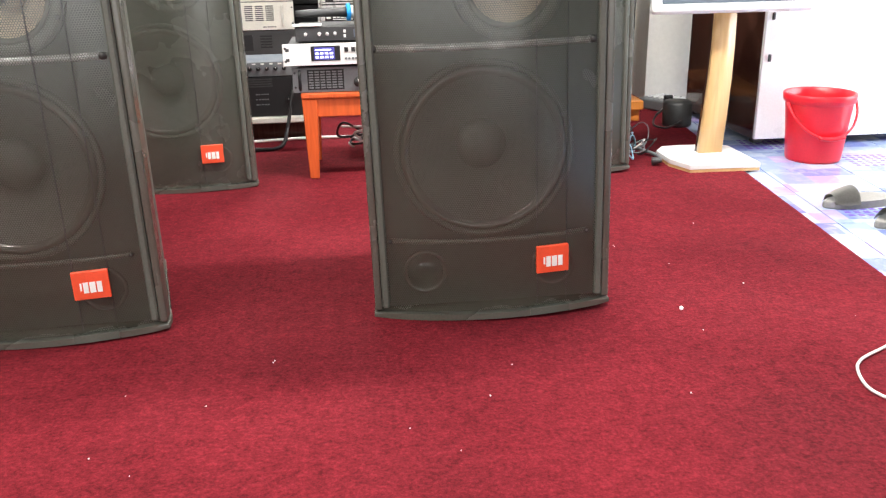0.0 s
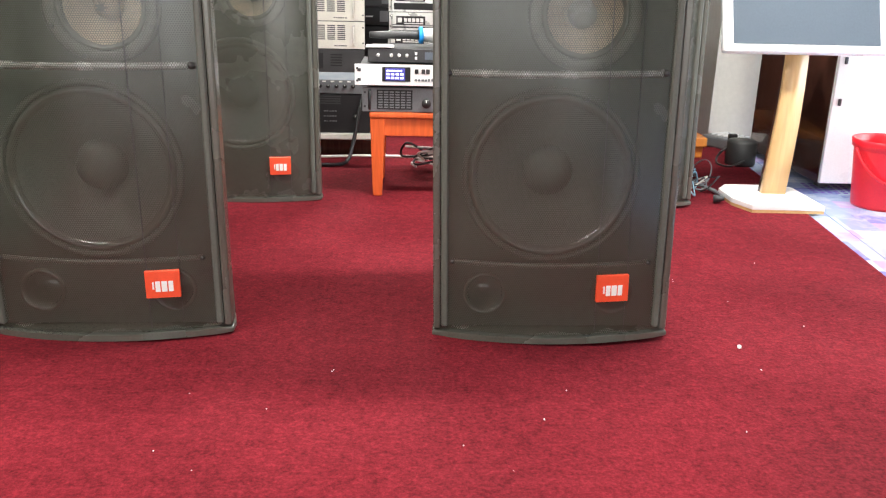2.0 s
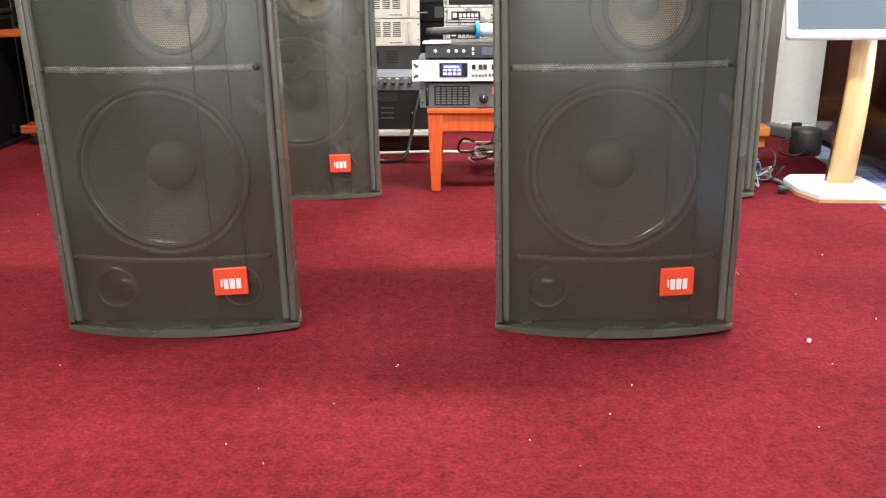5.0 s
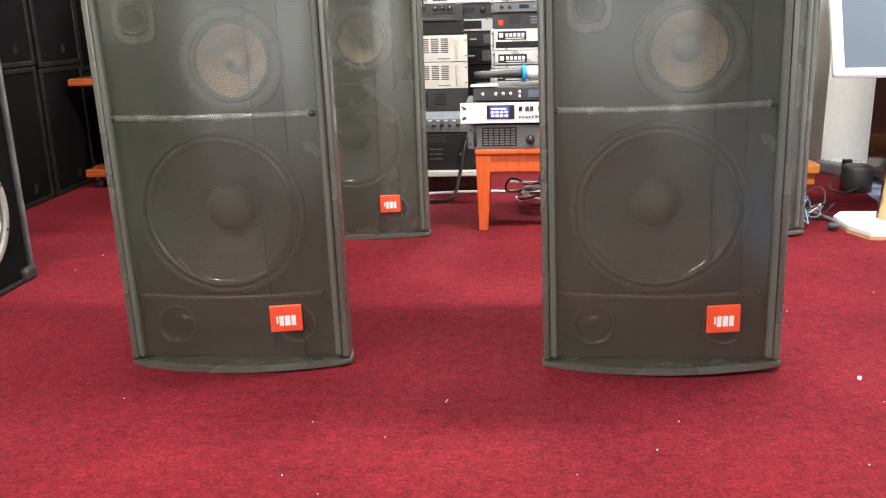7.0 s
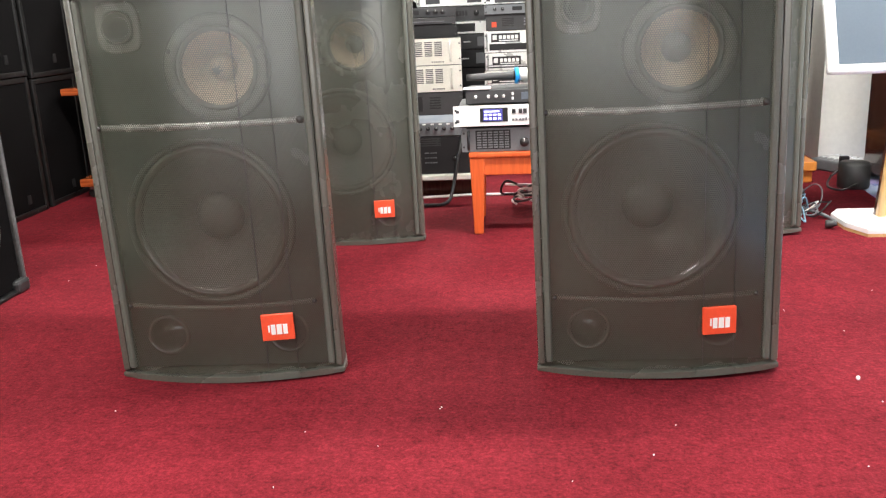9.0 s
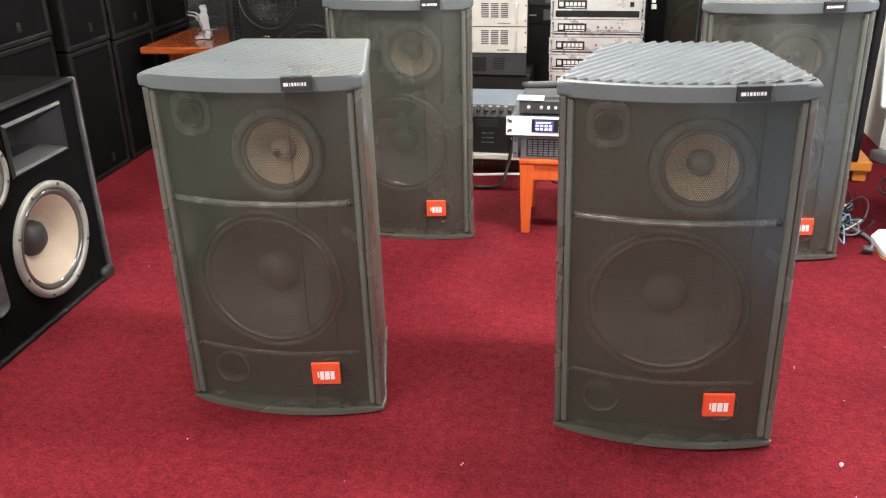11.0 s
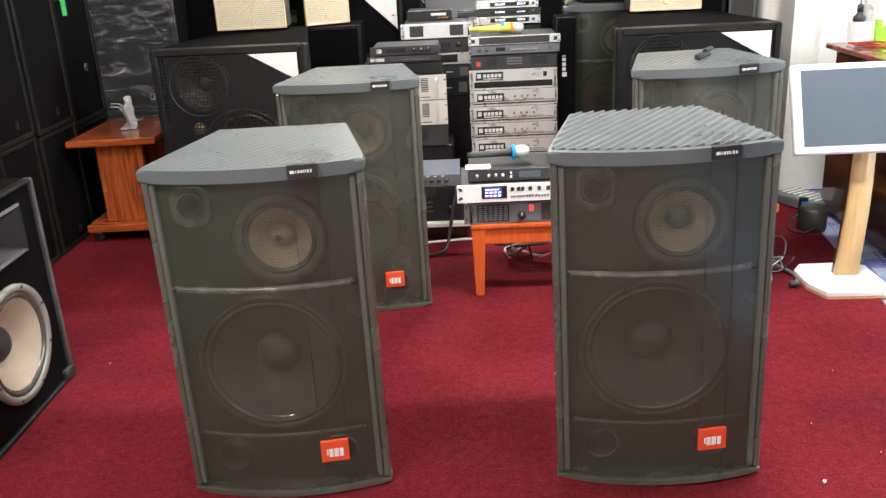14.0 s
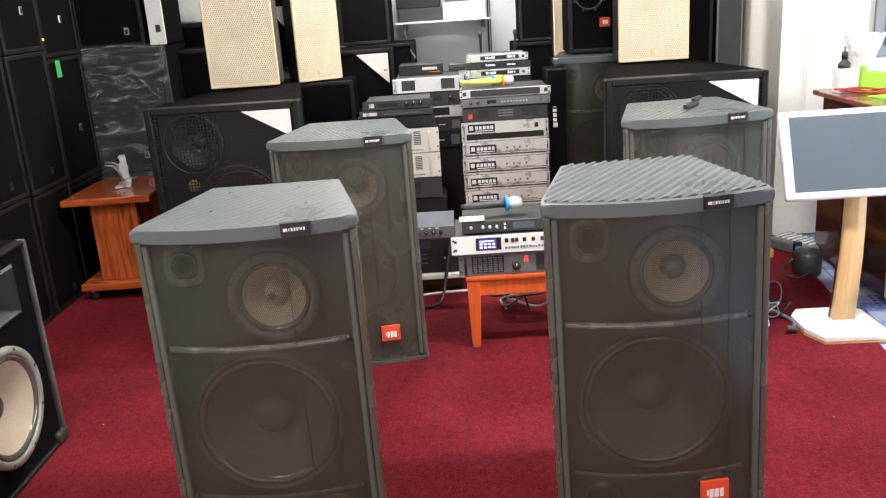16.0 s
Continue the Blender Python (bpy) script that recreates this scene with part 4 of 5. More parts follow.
cabinet(pose(-0.865, 5.08, 0, 0, 0, 2), 0.42, 0.45, 0.938, "black loudspeaker carrying a gold-grilled one", STACK)
cabinet(pose(-0.62, 5.40, 0, 0, 0, 2), 0.40, 0.40, 0.70, "black loudspeaker below one with a white triangle", STACK)
tri_cab = cabinet(pose(-0.62, 5.40, 0.704, 0, 0, 2), 0.40, 0.40, 0.39, "black loudspeaker with white triangular corner label", "")
tri_cab2 = cabinet(pose(-1.13, 5.20, 1.010, 0, 0, 2), 0.34, 0.35, 0.60, "black loudspeaker with white corner label on a grey one", "")
for holder, a, b, w, h in ((tri_cab, 0.165, 0.36, 0.20, 0.19), (tri_cab2, 0.135, 0.38, 0.15, 0.185)):
    bm = bmesh.new()
    pts = [(a, b), (a - w, b), (a, b - h)]
    f = [bm.verts.new((x, -0.003, z)) for x, z in pts]
    g = [bm.verts.new((x, 0.003, z)) for x, z in pts]
    bm.faces.new(f)
    bm.faces.new(g[::-1])
    for i in range(3):
        bm.faces.new((f[i], f[(i + 1) % 3], g[(i + 1) % 3], g[i]))
    lab = part("corner_label", bm, PAPER, holder, "white triangular corner label")
    if holder is tri_cab:
        part("logo_shape", box(a - 0.030, a - 0.014, -0.0042, -0.0032, b - 0.110, b - 0.100), BADGE, lab, "small red mark")
for sx, sy in ((-1.02, 5.20), (0.81, 4.96)):
    solid("low_riser", box(sx - 0.25, sx + 0.25, sy - 0.04, sy + 0.47, 0, 0.082, 0.006), BLACK, "low black riser board under a loudspeaker", "riser", "riser boards")
    tagged(copy_thing(first, pose(sx, sy + 0.02, 0.082, 0, 0, 0)), "grey ribbed-lid loudspeaker standing far back among others")
cabinet(pose(-0.50, 5.75, 0, 0, 0, 0), 0.40, 0.4, 1.10, "black loudspeaker stacked near the back wall", STACK)
cabinet(pose(-0.62, 5.75, 1.104, 0, 0, 0), 0.34, 0.4, 0.80, "black loudspeaker stacked near the back wall", STACK)
monitor = cabinet(pose(0.795, 5.06, 1.010, 0, 0, 0), 0.30, 0.30, 0.50, "black stage monitor with orange-red badge on a grey loudspeaker", "", emblem=BADGE, logo=(0.70, 0.34))
driver(monitor, "woofer", -0.03, 0.33, -0.001, 0.10, CONE_BLACK, 0.03, BLACK_GRILLE, 0.012, "round black driver")
column = cabinet(pose(0.522, 4.70, 0, 0, 0, 0), 0.115, 0.2, 0.962, "narrow black column loudspeaker with pale sideways marks", "", name="column_speaker")
bm = bmesh.new()
for k, (a, b) in enumerate(((0.640, 0.665), (0.672, 0.690), (0.697, 0.718), (0.725, 0.743), (0.750, 0.756))):
    box(-0.026, -0.006 if k else -0.001, -0.0055, -0.0042, a, b, bm=bm)
part("emblem", bm, INK, column, "plain pale bars of a maker's mark")
cabinet(pose(0.755, 5.47, 0, 0, 0, 0), 0.34, 0.25, 0.960, "black loudspeaker under a gold-grilled one", STACK)
cabinet(pose(0.50, 5.60, 0, 0, 0, 0), 0.30, 0.3, 1.06, "black loudspeaker near the back wall", STACK)
cabinet(pose(0.53, 5.60, 1.064, 0, 0, 0), 0.26, 0.3, 0.70, "black loudspeaker on top of another", STACK)
cabinet(pose(1.33, 5.00, 0, 0, 0, 0), 0.28, 0.4, 1.90, "tall black loudspeaker behind the subwoofer", STACK, name="tall_black_speaker")
cabinet(pose(1.56, 4.98, 0, 0, 0, 0), 0.15, 0.3, 1.90, "tall grey loudspeaker against the white wall corner", "", face=DARKGREY, edge=MIDGREY, name="tall_grey_speaker")
cabinet(pose(1.05, 5.65, 0, 0, 0, 0), 0.60, 0.4, 1.95, "tall black loudspeaker against the back wall", STACK, name="tall_black_speaker")
cabinet(pose(-1.20, 5.95, 0, 0, 0, 0), 0.62, 0.4, 1.95, "tall black loudspeaker against the back wall", STACK, name="tall_black_speaker")


# ---------------- amplifiers and mixers ----------------
def unit(m, w, h, d, label, face, body=BLACK, ears=True, name="amplifier", group="stacked audio units"):
    """19-inch unit: case, front plate, rack ears with screws. Origin under the front's middle."""
    s = thing(name, m, label, "amplifier", group)
    part("case", box(-w / 2 + 0.018, w / 2 - 0.018, 0.004, d, 0.001, h - 0.003, 0.002), body, s)
    part("front_plate", box(-w / 2 + (0.0 if ears else 0.014), w / 2 - (0.0 if ears else 0.014), 0, 0.005, 0.001, h - 0.002, 0.0015), face, s)
    if ears:
        for sx in (-1, 1):
            for z in (h * 0.22, h * 0.78):
                part("rack_screw", lathe([(0, -0.002), (0.004, -0.002), (0.005, 0.001)], sx * (w / 2 - 0.009), z, 0, 8), DARKGREY, s)
    return s


def knob(s, x, z, r, material=RUBBER, y=0.0):
    k = part("knob", lathe([(0, -0.016), (r * 0.85, -0.016), (r, -0.012), (r, 0.001)], x, z, y, 16), material, s, "", True)
    part("pointer", box(x - 0.0012, x + 0.0012, y - 0.0172, y - 0.0155, z + r * 0.2, z + r * 0.8), INK, k)
    return k


def plate(s, name, x0, x1, z0, z1, material, proud=0.0015, label=""):
    return part(name, box(x0, x1, -proud, 0.002, z0, z1), material, s, label)


def slots(s, x0, x1, z0, z1, rows, cols, material=BLACK, name="vent", proud=0.0012):
    for c in range(cols):
        for r in range(rows):
            a = x0 + (x1 - x0) * (c + 0.12) / cols
            b = x0 + (x1 - x0) * (c + 0.88) / cols
            lo = z0 + (z1 - z0) * (r + 0.2) / rows
            hi = z0 + (z1 - z0) * (r + 0.75) / rows
            plate(s, name, a, b, lo, hi, material, proud)


def bars(s, x0, z0, w, h, n, material, seed=1):
    """Unreadable print as a row of small bars."""
    rnd = random.Random(seed)
    bm = bmesh.new()
    for i in range(n):
        a = x0 + w * i / n
        box(a, a + w / n * rnd.uniform(0.55, 0.85), -0.0022, -0.001, z0, z0 + h * rnd.choice((1.0, 1.0, 0.75)), bm=bm)
    return part("print", bm, material, s)


# tall stack of silver power amplifiers
AMP_Y = 4.62
solid("amp_platform", box(-0.04, 0.48, AMP_Y + 0.02, 5.05, 0, 0.130, 0.006), DARK_WOOD, "low dark wooden platform under an amplifier stack", "platform")
zz = 0.131
for k in range(6):
    h = (0.090, 0.097, 0.092, 0.094, 0.092, 0.112)[k]
    a = unit(pose(0.218 + 0.003 * ((k * 5) % 3 - 1), AMP_Y, zz), 0.484, h, 0.36, "silver rack power amplifier with black nameplate", ALU, DARKGREY)
    bz = h * 0.52 if k < 5 else h * 0.66
    np_ = plate(a, "nameplate", -0.205, -0.055, bz - 0.020, bz + 0.024, BLACK, 0.0025, "black nameplate with plain pale bars")
    bm = bmesh.new()
    for i in range(5):
        box(-0.165 + 0.021 * i, -0.149 + 0.021 * i, -0.0034, -0.0024, bz - 0.005, bz + 0.014, bm=bm)
    box(-0.198, -0.176, -0.0034, -0.0024, bz - 0.008, bz + 0.016, bm=bm)
    box(-0.165, -0.065, -0.0034, -0.0024, bz - 0.015, bz - 0.010, bm=bm)
    part("print", bm, INK, np_)
    if k < 5:
        for kx in (0.005, 0.045, 0.075, 0.115):
            knob(a, kx, h * 0.58, 0.006, MIDGREY)
        bars(a, 0.0, h * 0.36, 0.17, 0.004, 12, DARKGREY, k)
        plate(a, "groove", -0.225, 0.225, 0.012, 0.020, DARKGREY, 0.0008)
        plate(a, "groove", -0.225, 0.225, 0.026, 0.030, MIDGREY, 0.0008)
    else:
        plate(a, "vent_band", -0.215, 0.215, 0.012, 0.045, BLACK, 0.001, "dark ventilation band")
        plate(a, "switch", 0.165, 0.185, 0.065, 0.090, BLACK, 0.004)
    for sx in (-1, 1):
        part("rack_handle", tube(((sx * 0.228, 0, h * 0.12), (sx * 0.228, -0.022, h * 0.2), (sx * 0.228, -0.022, h * 0.8), (sx * 0.228, 0, h * 0.88)), 0.004, 8), CHROME, a, "", True)
    zz += h
a = unit(pose(0.222, AMP_Y, zz), 0.470, 0.082, 0.34, "dark rack amplifier with small red mark", DARKGREY, BLACK)
plate(a, "badge", -0.205, -0.180, 0.018, 0.044, BADGE, 0.002)
slots(a, -0.05, 0.06, 0.02, 0.064, 3, 1, MIDGREY)
slots(a, -0.16, -0.08, 0.02, 0.064, 5, 1)
slots(a, 0.08, 0.2, 0.02, 0.064, 5, 1)
zz += 0.083
a = unit(pose(0.226, AMP_Y - 0.02, zz), 0.490, 0.050, 0.30, "grey rack processor with dark display", MIDGREY, DARKGREY, name="rack_processor")
plate(a, "display", -0.10, -0.05, 0.016, 0.036, BLACK, 0.002)
for i in range(9):
    knob(a, -0.02 + 0.017 * i, 0.024, 0.004, ALU)
for kx in (-0.19, -0.15):
    knob(a, kx, 0.025, 0.009, DARKGREY)
plate(a, "switch", 0.185, 0.200, 0.014, 0.040, BLUEGREY, 0.003)
zz += 0.051
a = unit(pose(0.226, AMP_Y - 0.03, zz), 0.496, 0.048, 0.30, "silver-cornered dark rack unit carrying microphones", ALU, DARKGREY, name="rack_processor")
part("dark_panel", prism([(-0.19, -0.003), (0.19, -0.003), (0.19, 0.002), (-0.19, 0.002)], 0.006, 0.042), DARKGREY, a)
for sx in (-1, 1):
    plate(a, "fastener", sx * 0.222 - 0.010, sx * 0.222 + 0.010, 0.014, 0.034, DARKGREY, 0.003)
top_z = zz + 0.048


def microphone(m, label, grip=BLACK, ring=None, head=CHROME, tail=None):
    s = thing("microphone", m, label, "microphone", "hand microphones")
    part("handle", lathe([(0, -0.13), (0.011, -0.13), (0.013, -0.10), (0.015, 0.02), (0.019, 0.06), (0, 0.06)], n=16), grip, s, "", True)
    part("head", lathe([(0.019, 0.062), (0.025, 0.075), (0.026, 0.10), (0.018, 0.118), (0, 0.122)], n=20), head, s, "rounded wire-mesh head", True)
    if ring is not None:
        part("ring", lathe([(0.021, 0.048), (0.030, 0.050), (0.031, 0.062), (0.021, 0.064)], n=20), ring, s, "coloured anti-roll ring", True)
    if tail is not None:
        part("end_cap", lathe([(0, -0.150), (0.012, -0.148), (0.0135, -0.128), (0.0135, -0.10)], n=16), tail, s, "", True)
    return s


microphone(pose(0.165, AMP_Y + 0.06, top_z + 0.028, 0, 0, -80), "yellow hand microphone with orange ring lying on rack units", YELLOW, ORANGE, ALU)
microphone(pose(0.115, AMP_Y + 0.12, top_z + 0.028, 0, 0, -74), "yellow hand microphone with blue ring lying on rack units", YELLOW, BLUE, YELLOW)

# receivers on a rack further back
solid("receiver_stand", box(0.02, 0.42, 5.12, 5.45, 0, 0.898, 0.008), BLACK, "black stand carrying radio receivers", "stand")
zz = 0.899
for k, (h, f, w) in enumerate(((0.050, ALU, 0.39), (0.040, DARKGREY, 0.40), (0.046, ALU, 0.37))):
    a = unit(pose(0.218, 5.10, zz), w, h, 0.22, "slim radio receiver with dark display strip", f, DARKGREY, name="radio_receiver")
    plate(a, "display", -0.10, 0.13, h * 0.25, h * 0.75, BLACK, 0.002)
    bars(a, -0.07, h * 0.40, 0.06, h * 0.25, 5, LCD_INK, k)
    bars(a, 0.06, h * 0.40, 0.05, h * 0.25, 4, LCD_INK, k + 4)
    knob(a, 0.155, h * 0.5, 0.008, RUBBER)
    zz += h + 0.001
for mx in (0.128, 0.338):
    mic = microphone(pose(mx, 5.2, zz + 0.066, 90, 0, 0) @ Matrix.Diagonal((0.5, 0.5, 0.5, 1)), "black hand microphone standing upright on a receiver", BLACK, None, DARKGREY)

# second stack: cream amplifiers with vents
solid("dark_wood_stand", box(-0.66, -0.13, 4.74, 5.05, 0, 0.270, 0.006), BLACK, "black stand under cream amplifiers", "stand")
zz = 0.271
a = unit(pose(-0.395, 4.72, zz), 0.484, 0.122, 0.34, "dark rack amplifier with blank front", DARKGREY, BLACK)
slots(a, 0.05, 0.13, 0.03, 0.10, 5, 1)
plate(a, "panel", -0.2, 0.02, 0.02, 0.10, BLACK, 0.001)
zz += 0.123
for k in range(2):
    a = unit(pose(-0.395, 4.72, zz), 0.484, 0.143, 0.34, "cream power amplifier with vent slots and carrying handle", CREAM, DARKGREY)
    slots(a, -0.015, 0.145, 0.046, 0.126, 8, 3, DARKGREY)
    knob(a, -0.075, 0.046, 0.018)
    part("rack_handle", tube(((0.185, 0, 0.024), (0.185, -0.03, 0.030), (0.185, -0.03, 0.112), (0.185, 0, 0.118)), 0.007, 8), CREAM, a, "", True)
    bars(a, 0.08, 0.014, 0.07, 0.006, 6, DARKGREY, k)
    zz += 0.144
a = unit(pose(-0.40, 4.76, zz), 0.46, 0.070, 0.32, "black amplifier with plain lid", BLACK, BLACK)
zz += 0.071
a = unit(pose(-0.385, 4.74, zz), 0.42, 0.036, 0.26, "slim dark effects unit with silver switch", DARKGREY, DARKGREY, name="effects_unit")
plate(a, "label_plate", -0.19, -0.11, 0.008, 0.026, ALU, 0.002)
bars(a, -0.07, 0.012, 0.22, 0.006, 18, MIDGREY, 8)
zz += 0.037
a = unit(pose(-0.375, 4.76, zz), 0.40, 0.052, 0.26, "dark mixer amplifier with three knobs", DARKGREY, DARKGREY, name="mixer_amplifier")
for kx in (0.05, 0.09, 0.13):
    knob(a, kx, 0.027, 0.013)
plate(a, "label_plate", -0.165, -0.135, 0.014, 0.036, ALU, 0.002)
plate(a, "display", -0.11, 0.0, 0.014, 0.038, BLACK, 0.002)

# third stack behind, dark, with a bright amplifier on top
solid("rack_stand", box(-0.36, -0.02, 5.06, 5.45, 0, 0.50, 0.006), BLACK, "black stand behind cream amplifiers", "stand")
zz = 0.501
for k, (h, w, f) in enumerate(((0.10, 0.38, BLACK), (0.085, 0.36, DARKGREY), (0.07, 0.36, ALU), (0.085, 0.40, DARKGREY))):
    a = unit(pose(-0.185 + 0.01 * (k % 2), 5.04, zz), w, h, 0.34, ("dark rack amplifier in a crowded stack", "dark rack amplifier in a crowded stack", "pale amplifier with dark window", "black amplifier with slotted front")[k], f, BLACK)
    if k == 2:
        plate(a, "window", -0.08, 0.10, 0.012, 0.058, BLACK, 0.002)
    if k == 3:
        slots(a, -0.05, 0.05, 0.02, 0.07, 1, 6, BLACK)
        knob(a, 0.10, 0.045, 0.016)
    if k < 2:
        plate(a, "lit_strip", 0.02, 0.06, h * 0.45, h * 0.52, INK, 0.002)
        plate(a, "side_vent", 0.10, 0.15, h * 0.2, h * 0.8, MIDGREY, 0.002)
    zz += h + 0.001
a = unit(pose(-0.205, 5.02, zz), 0.415, 0.088, 0.36, "white power amplifier with two dark square vents", WHITE, DARKGREY)
plate(a, "vent", -0.155, -0.075, 0.014, 0.074, DARKGREY, 0.002)
plate(a, "vent", 0.080, 0.160, 0.014, 0.074, DARKGREY, 0.002)
for sx in (-1, 1):
    part("rack_handle", tube(((sx * 0.19, 0, 0.012), (sx * 0.19, -0.02, 0.02), (sx * 0.19, -0.02, 0.066), (sx * 0.19, 0, 0.074)), 0.005, 8), CHROME, a, "", True)
zz += 0.089
a = unit(pose(-0.245, 5.20, zz), 0.30, 0.060, 0.22, "black disc player with lit display", BLACK, BLACK, False, "disc_player")
plate(a, "display", 0.01, 0.10, 0.026, 0.042, INK, 0.002)
bars(a, 0.05, 0.010, 0.07, 0.008, 4, ORANGE, 3)
a = unit(pose(0.0, 5.30, zz), 0.18, 0.040, 0.16, "small dark grey patch box", DARKGREY, DARKGREY, False, "patch_box")
bars(a, -0.07, 0.024, 0.14, 0.008, 7, MIDGREY, 9)

# low stack at the front: board, black amplifier, rack mixer
solid("low_board", box(-0.60, -0.04, 3.80, 4.25, 0.082, 0.108, 0.004), CREAM, "pale painted board lying on two battens", "board")
for by in (3.88, 4.16):
    solid("batten", box(-0.58, -0.06, by, by + 0.05, 0, 0.082, 0.004), DARK_WOOD, "dark wooden batten under a board", "batten", "battens")
a = unit(pose(-0.315, 3.82, 0.109), 0.484, 0.170, 0.34, "black power amplifier with knobs and small print", BLACK, BLACK)
for kx in (-0.06, 0.17):
    knob(a, kx, 0.07, 0.013)
for r in range(3):
    bars(a, 0.03, 0.05 + 0.022 * r, 0.06, 0.005, 5, MIDGREY, r)
slots(a, -0.14, 0.12, 0.125, 0.165, 4, 2, DARKGREY)
a = unit(pose(-0.315, 3.82, 0.281), 0.484, 0.062, 0.30, "grey rack mixer with a row of knobs", MIDGREY, BLUEGREY, name="rack_mixer")
for i in range(11):
    knob(a, -0.20 + 0.036 * i, 0.034, 0.009, RUBBER)
for i in range(10):
    plate(a, "fader_label", -0.19 + 0.036 * i, -0.175 + 0.036 * i, 0.050, 0.056, INK, 0.0015)


# ---------------- stool with mixer in front ----------------
def stool(m, label):
    s = thing("stool", m, label, "stool")
    part("seat", box(-0.28, 0.28, 0, 0.34, 0.292, 0.312, 0.005, 2), ORANGE_WOOD, s)
    for ay in (0.012, 0.312):
        part("apron", box(-0.235, 0.235, ay, ay + 0.020, 0.225, 0.292, 0.003), ORANGE_WOOD, s)
    for ax in (-0.27, 0.25):
        part("side_apron", box(ax, ax + 0.020, 0.05, 0.29, 0.235, 0.292, 0.003), ORANGE_WOOD, s)
    for sx in (-1, 1):
        for ly in (0.004, 0.290):
            bm = bmesh.new()
            tops = [(sx * 0.278, ly), (sx * 0.222, ly), (sx * 0.222, ly + 0.046), (sx * 0.278, ly + 0.046)]
            lows = [(sx * 0.268, ly + 0.004), (sx * 0.234, ly + 0.004), (sx * 0.234, ly + 0.036), (sx * 0.268, ly + 0.036)]
            a = [bm.verts.new((x, y, 0.292)) for x, y in tops]
            b = [bm.verts.new((x, y, 0.0)) for x, y in lows]
            bm.faces.new(a)
            bm.faces.new(b[::-1])
            for i in range(4):
                bm.faces.new((a[i], b[i], b[(i + 1) % 4], a[(i + 1) % 4]))
            bmesh.ops.bevel(bm, geom=bm.edges[:], offset=0.004, segments=1, affect="EDGES")
            part("leg", bm, ORANGE_WOOD, s)
    return s


stool(pose(0.228, 3.130, 0), "low orange varnished wooden stool carrying audio units")
a = unit(pose(0.165, 3.14, 0.313), 0.484, 0.090, 0.30, "grey power amplifier with vent grid and red lamp", MIDGREY, BLACK)
plate(a, "vent_panel", -0.190, -0.062, 0.010, 0.080, BLACK, 0.002)
slots(a, -0.187, -0.065, 0.013, 0.077, 7, 6, MIDGREY, "grid_bar", 0.0035)
plate(a, "control_panel", -0.050, 0.060, 0.010, 0.080, MIDGREY, 0.002)
plate(a, "control_panel", 0.066, 0.200, 0.010, 0.080, DARKGREY, 0.002)
knob(a, -0.012, 0.034, 0.017, RUBBER, -0.002)
knob(a, 0.130, 0.036, 0.014, RUBBER, -0.002)
plate(a, "indicator", 0.020, 0.034, 0.050, 0.072, LED_RED, 0.006, "lit red lamp")
part("rack_handle", tube(((-0.215, 0, 0.014), (-0.215, -0.024, 0.02), (-0.215, -0.024, 0.07), (-0.215, 0, 0.076)), 0.006, 8), BLACK, a, "", True)
a = unit(pose(0.140, 3.115, 0.410), 0.484, 0.077, 0.28, "white digital mixer with lit blue display", WHITE, DARKGREY, name="digital_mixer")
for fx in (-0.20, 0.20):
    part("foot", box(fx - 0.02, fx + 0.02, 0.04, 0.24, -0.007, 0.001), RUBBER, a)
plate(a, "display", -0.145, -0.045, 0.016, 0.066, BLACK, 0.002)
plate(a, "lit_screen", -0.134, -0.064, 0.020, 0.062, LCD, 0.003, "lit violet-blue screen")
bm = bmesh.new()
for r in range(2):
    for c in range(4):
        box(-0.130 + 0.0165 * c, -0.119 + 0.0165 * c, -0.0042, -0.003, 0.025 + 0.013 * r, 0.032 + 0.013 * r, bm=bm)
box(-0.130, -0.075, -0.0042, -0.003, 0.051, 0.056, bm=bm)
part("screen_marks", bm, LCD_INK, a)
for i, bx in enumerate((-0.030, -0.006, 0.010, 0.040, 0.075, 0.110, 0.145)):
    plate(a, "button", bx, bx + 0.013, 0.044, 0.060, DARKGREY if i % 3 else BLACK, 0.003)
bars(a, -0.03, 0.018, 0.19, 0.010, 16, MIDGREY, 5)
for r in range(2):
    plate(a, "rack_slot", -0.232, -0.220, 0.016 + 0.034 * r, 0.026 + 0.034 * r, DARKGREY, 0.002)
a = unit(pose(0.145, 3.14, 0.489), 0.430, 0.050, 0.24, "black player with small round buttons and green display", DARKGREY, BLACK, False, "media_player")
for i in range(4):
    knob(a, -0.165 + 0.027 * i + (0.02 if i else 0), 0.026, 0.006, ALU)
plate(a, "display", 0.0, 0.085, 0.012, 0.038, BLUEGREY, 0.002)
plate(a, "button", -0.035, -0.027, 0.028, 0.038, INK, 0.002)
plate(a, "button", -0.035, -0.027, 0.012, 0.022, INK, 0.002)
solid("white_paper", box(-0.065, 0.035, 3.135, 3.20, 0.540, 0.546, 0.002), PAPER, "folded white paper lying on a media player", "paper")
microphone(pose(0.075, 3.24, 0.578, 0, -4, -82), "grey hand microphone with blue ring lying on a player", DARKGREY, BLUE, ALU)


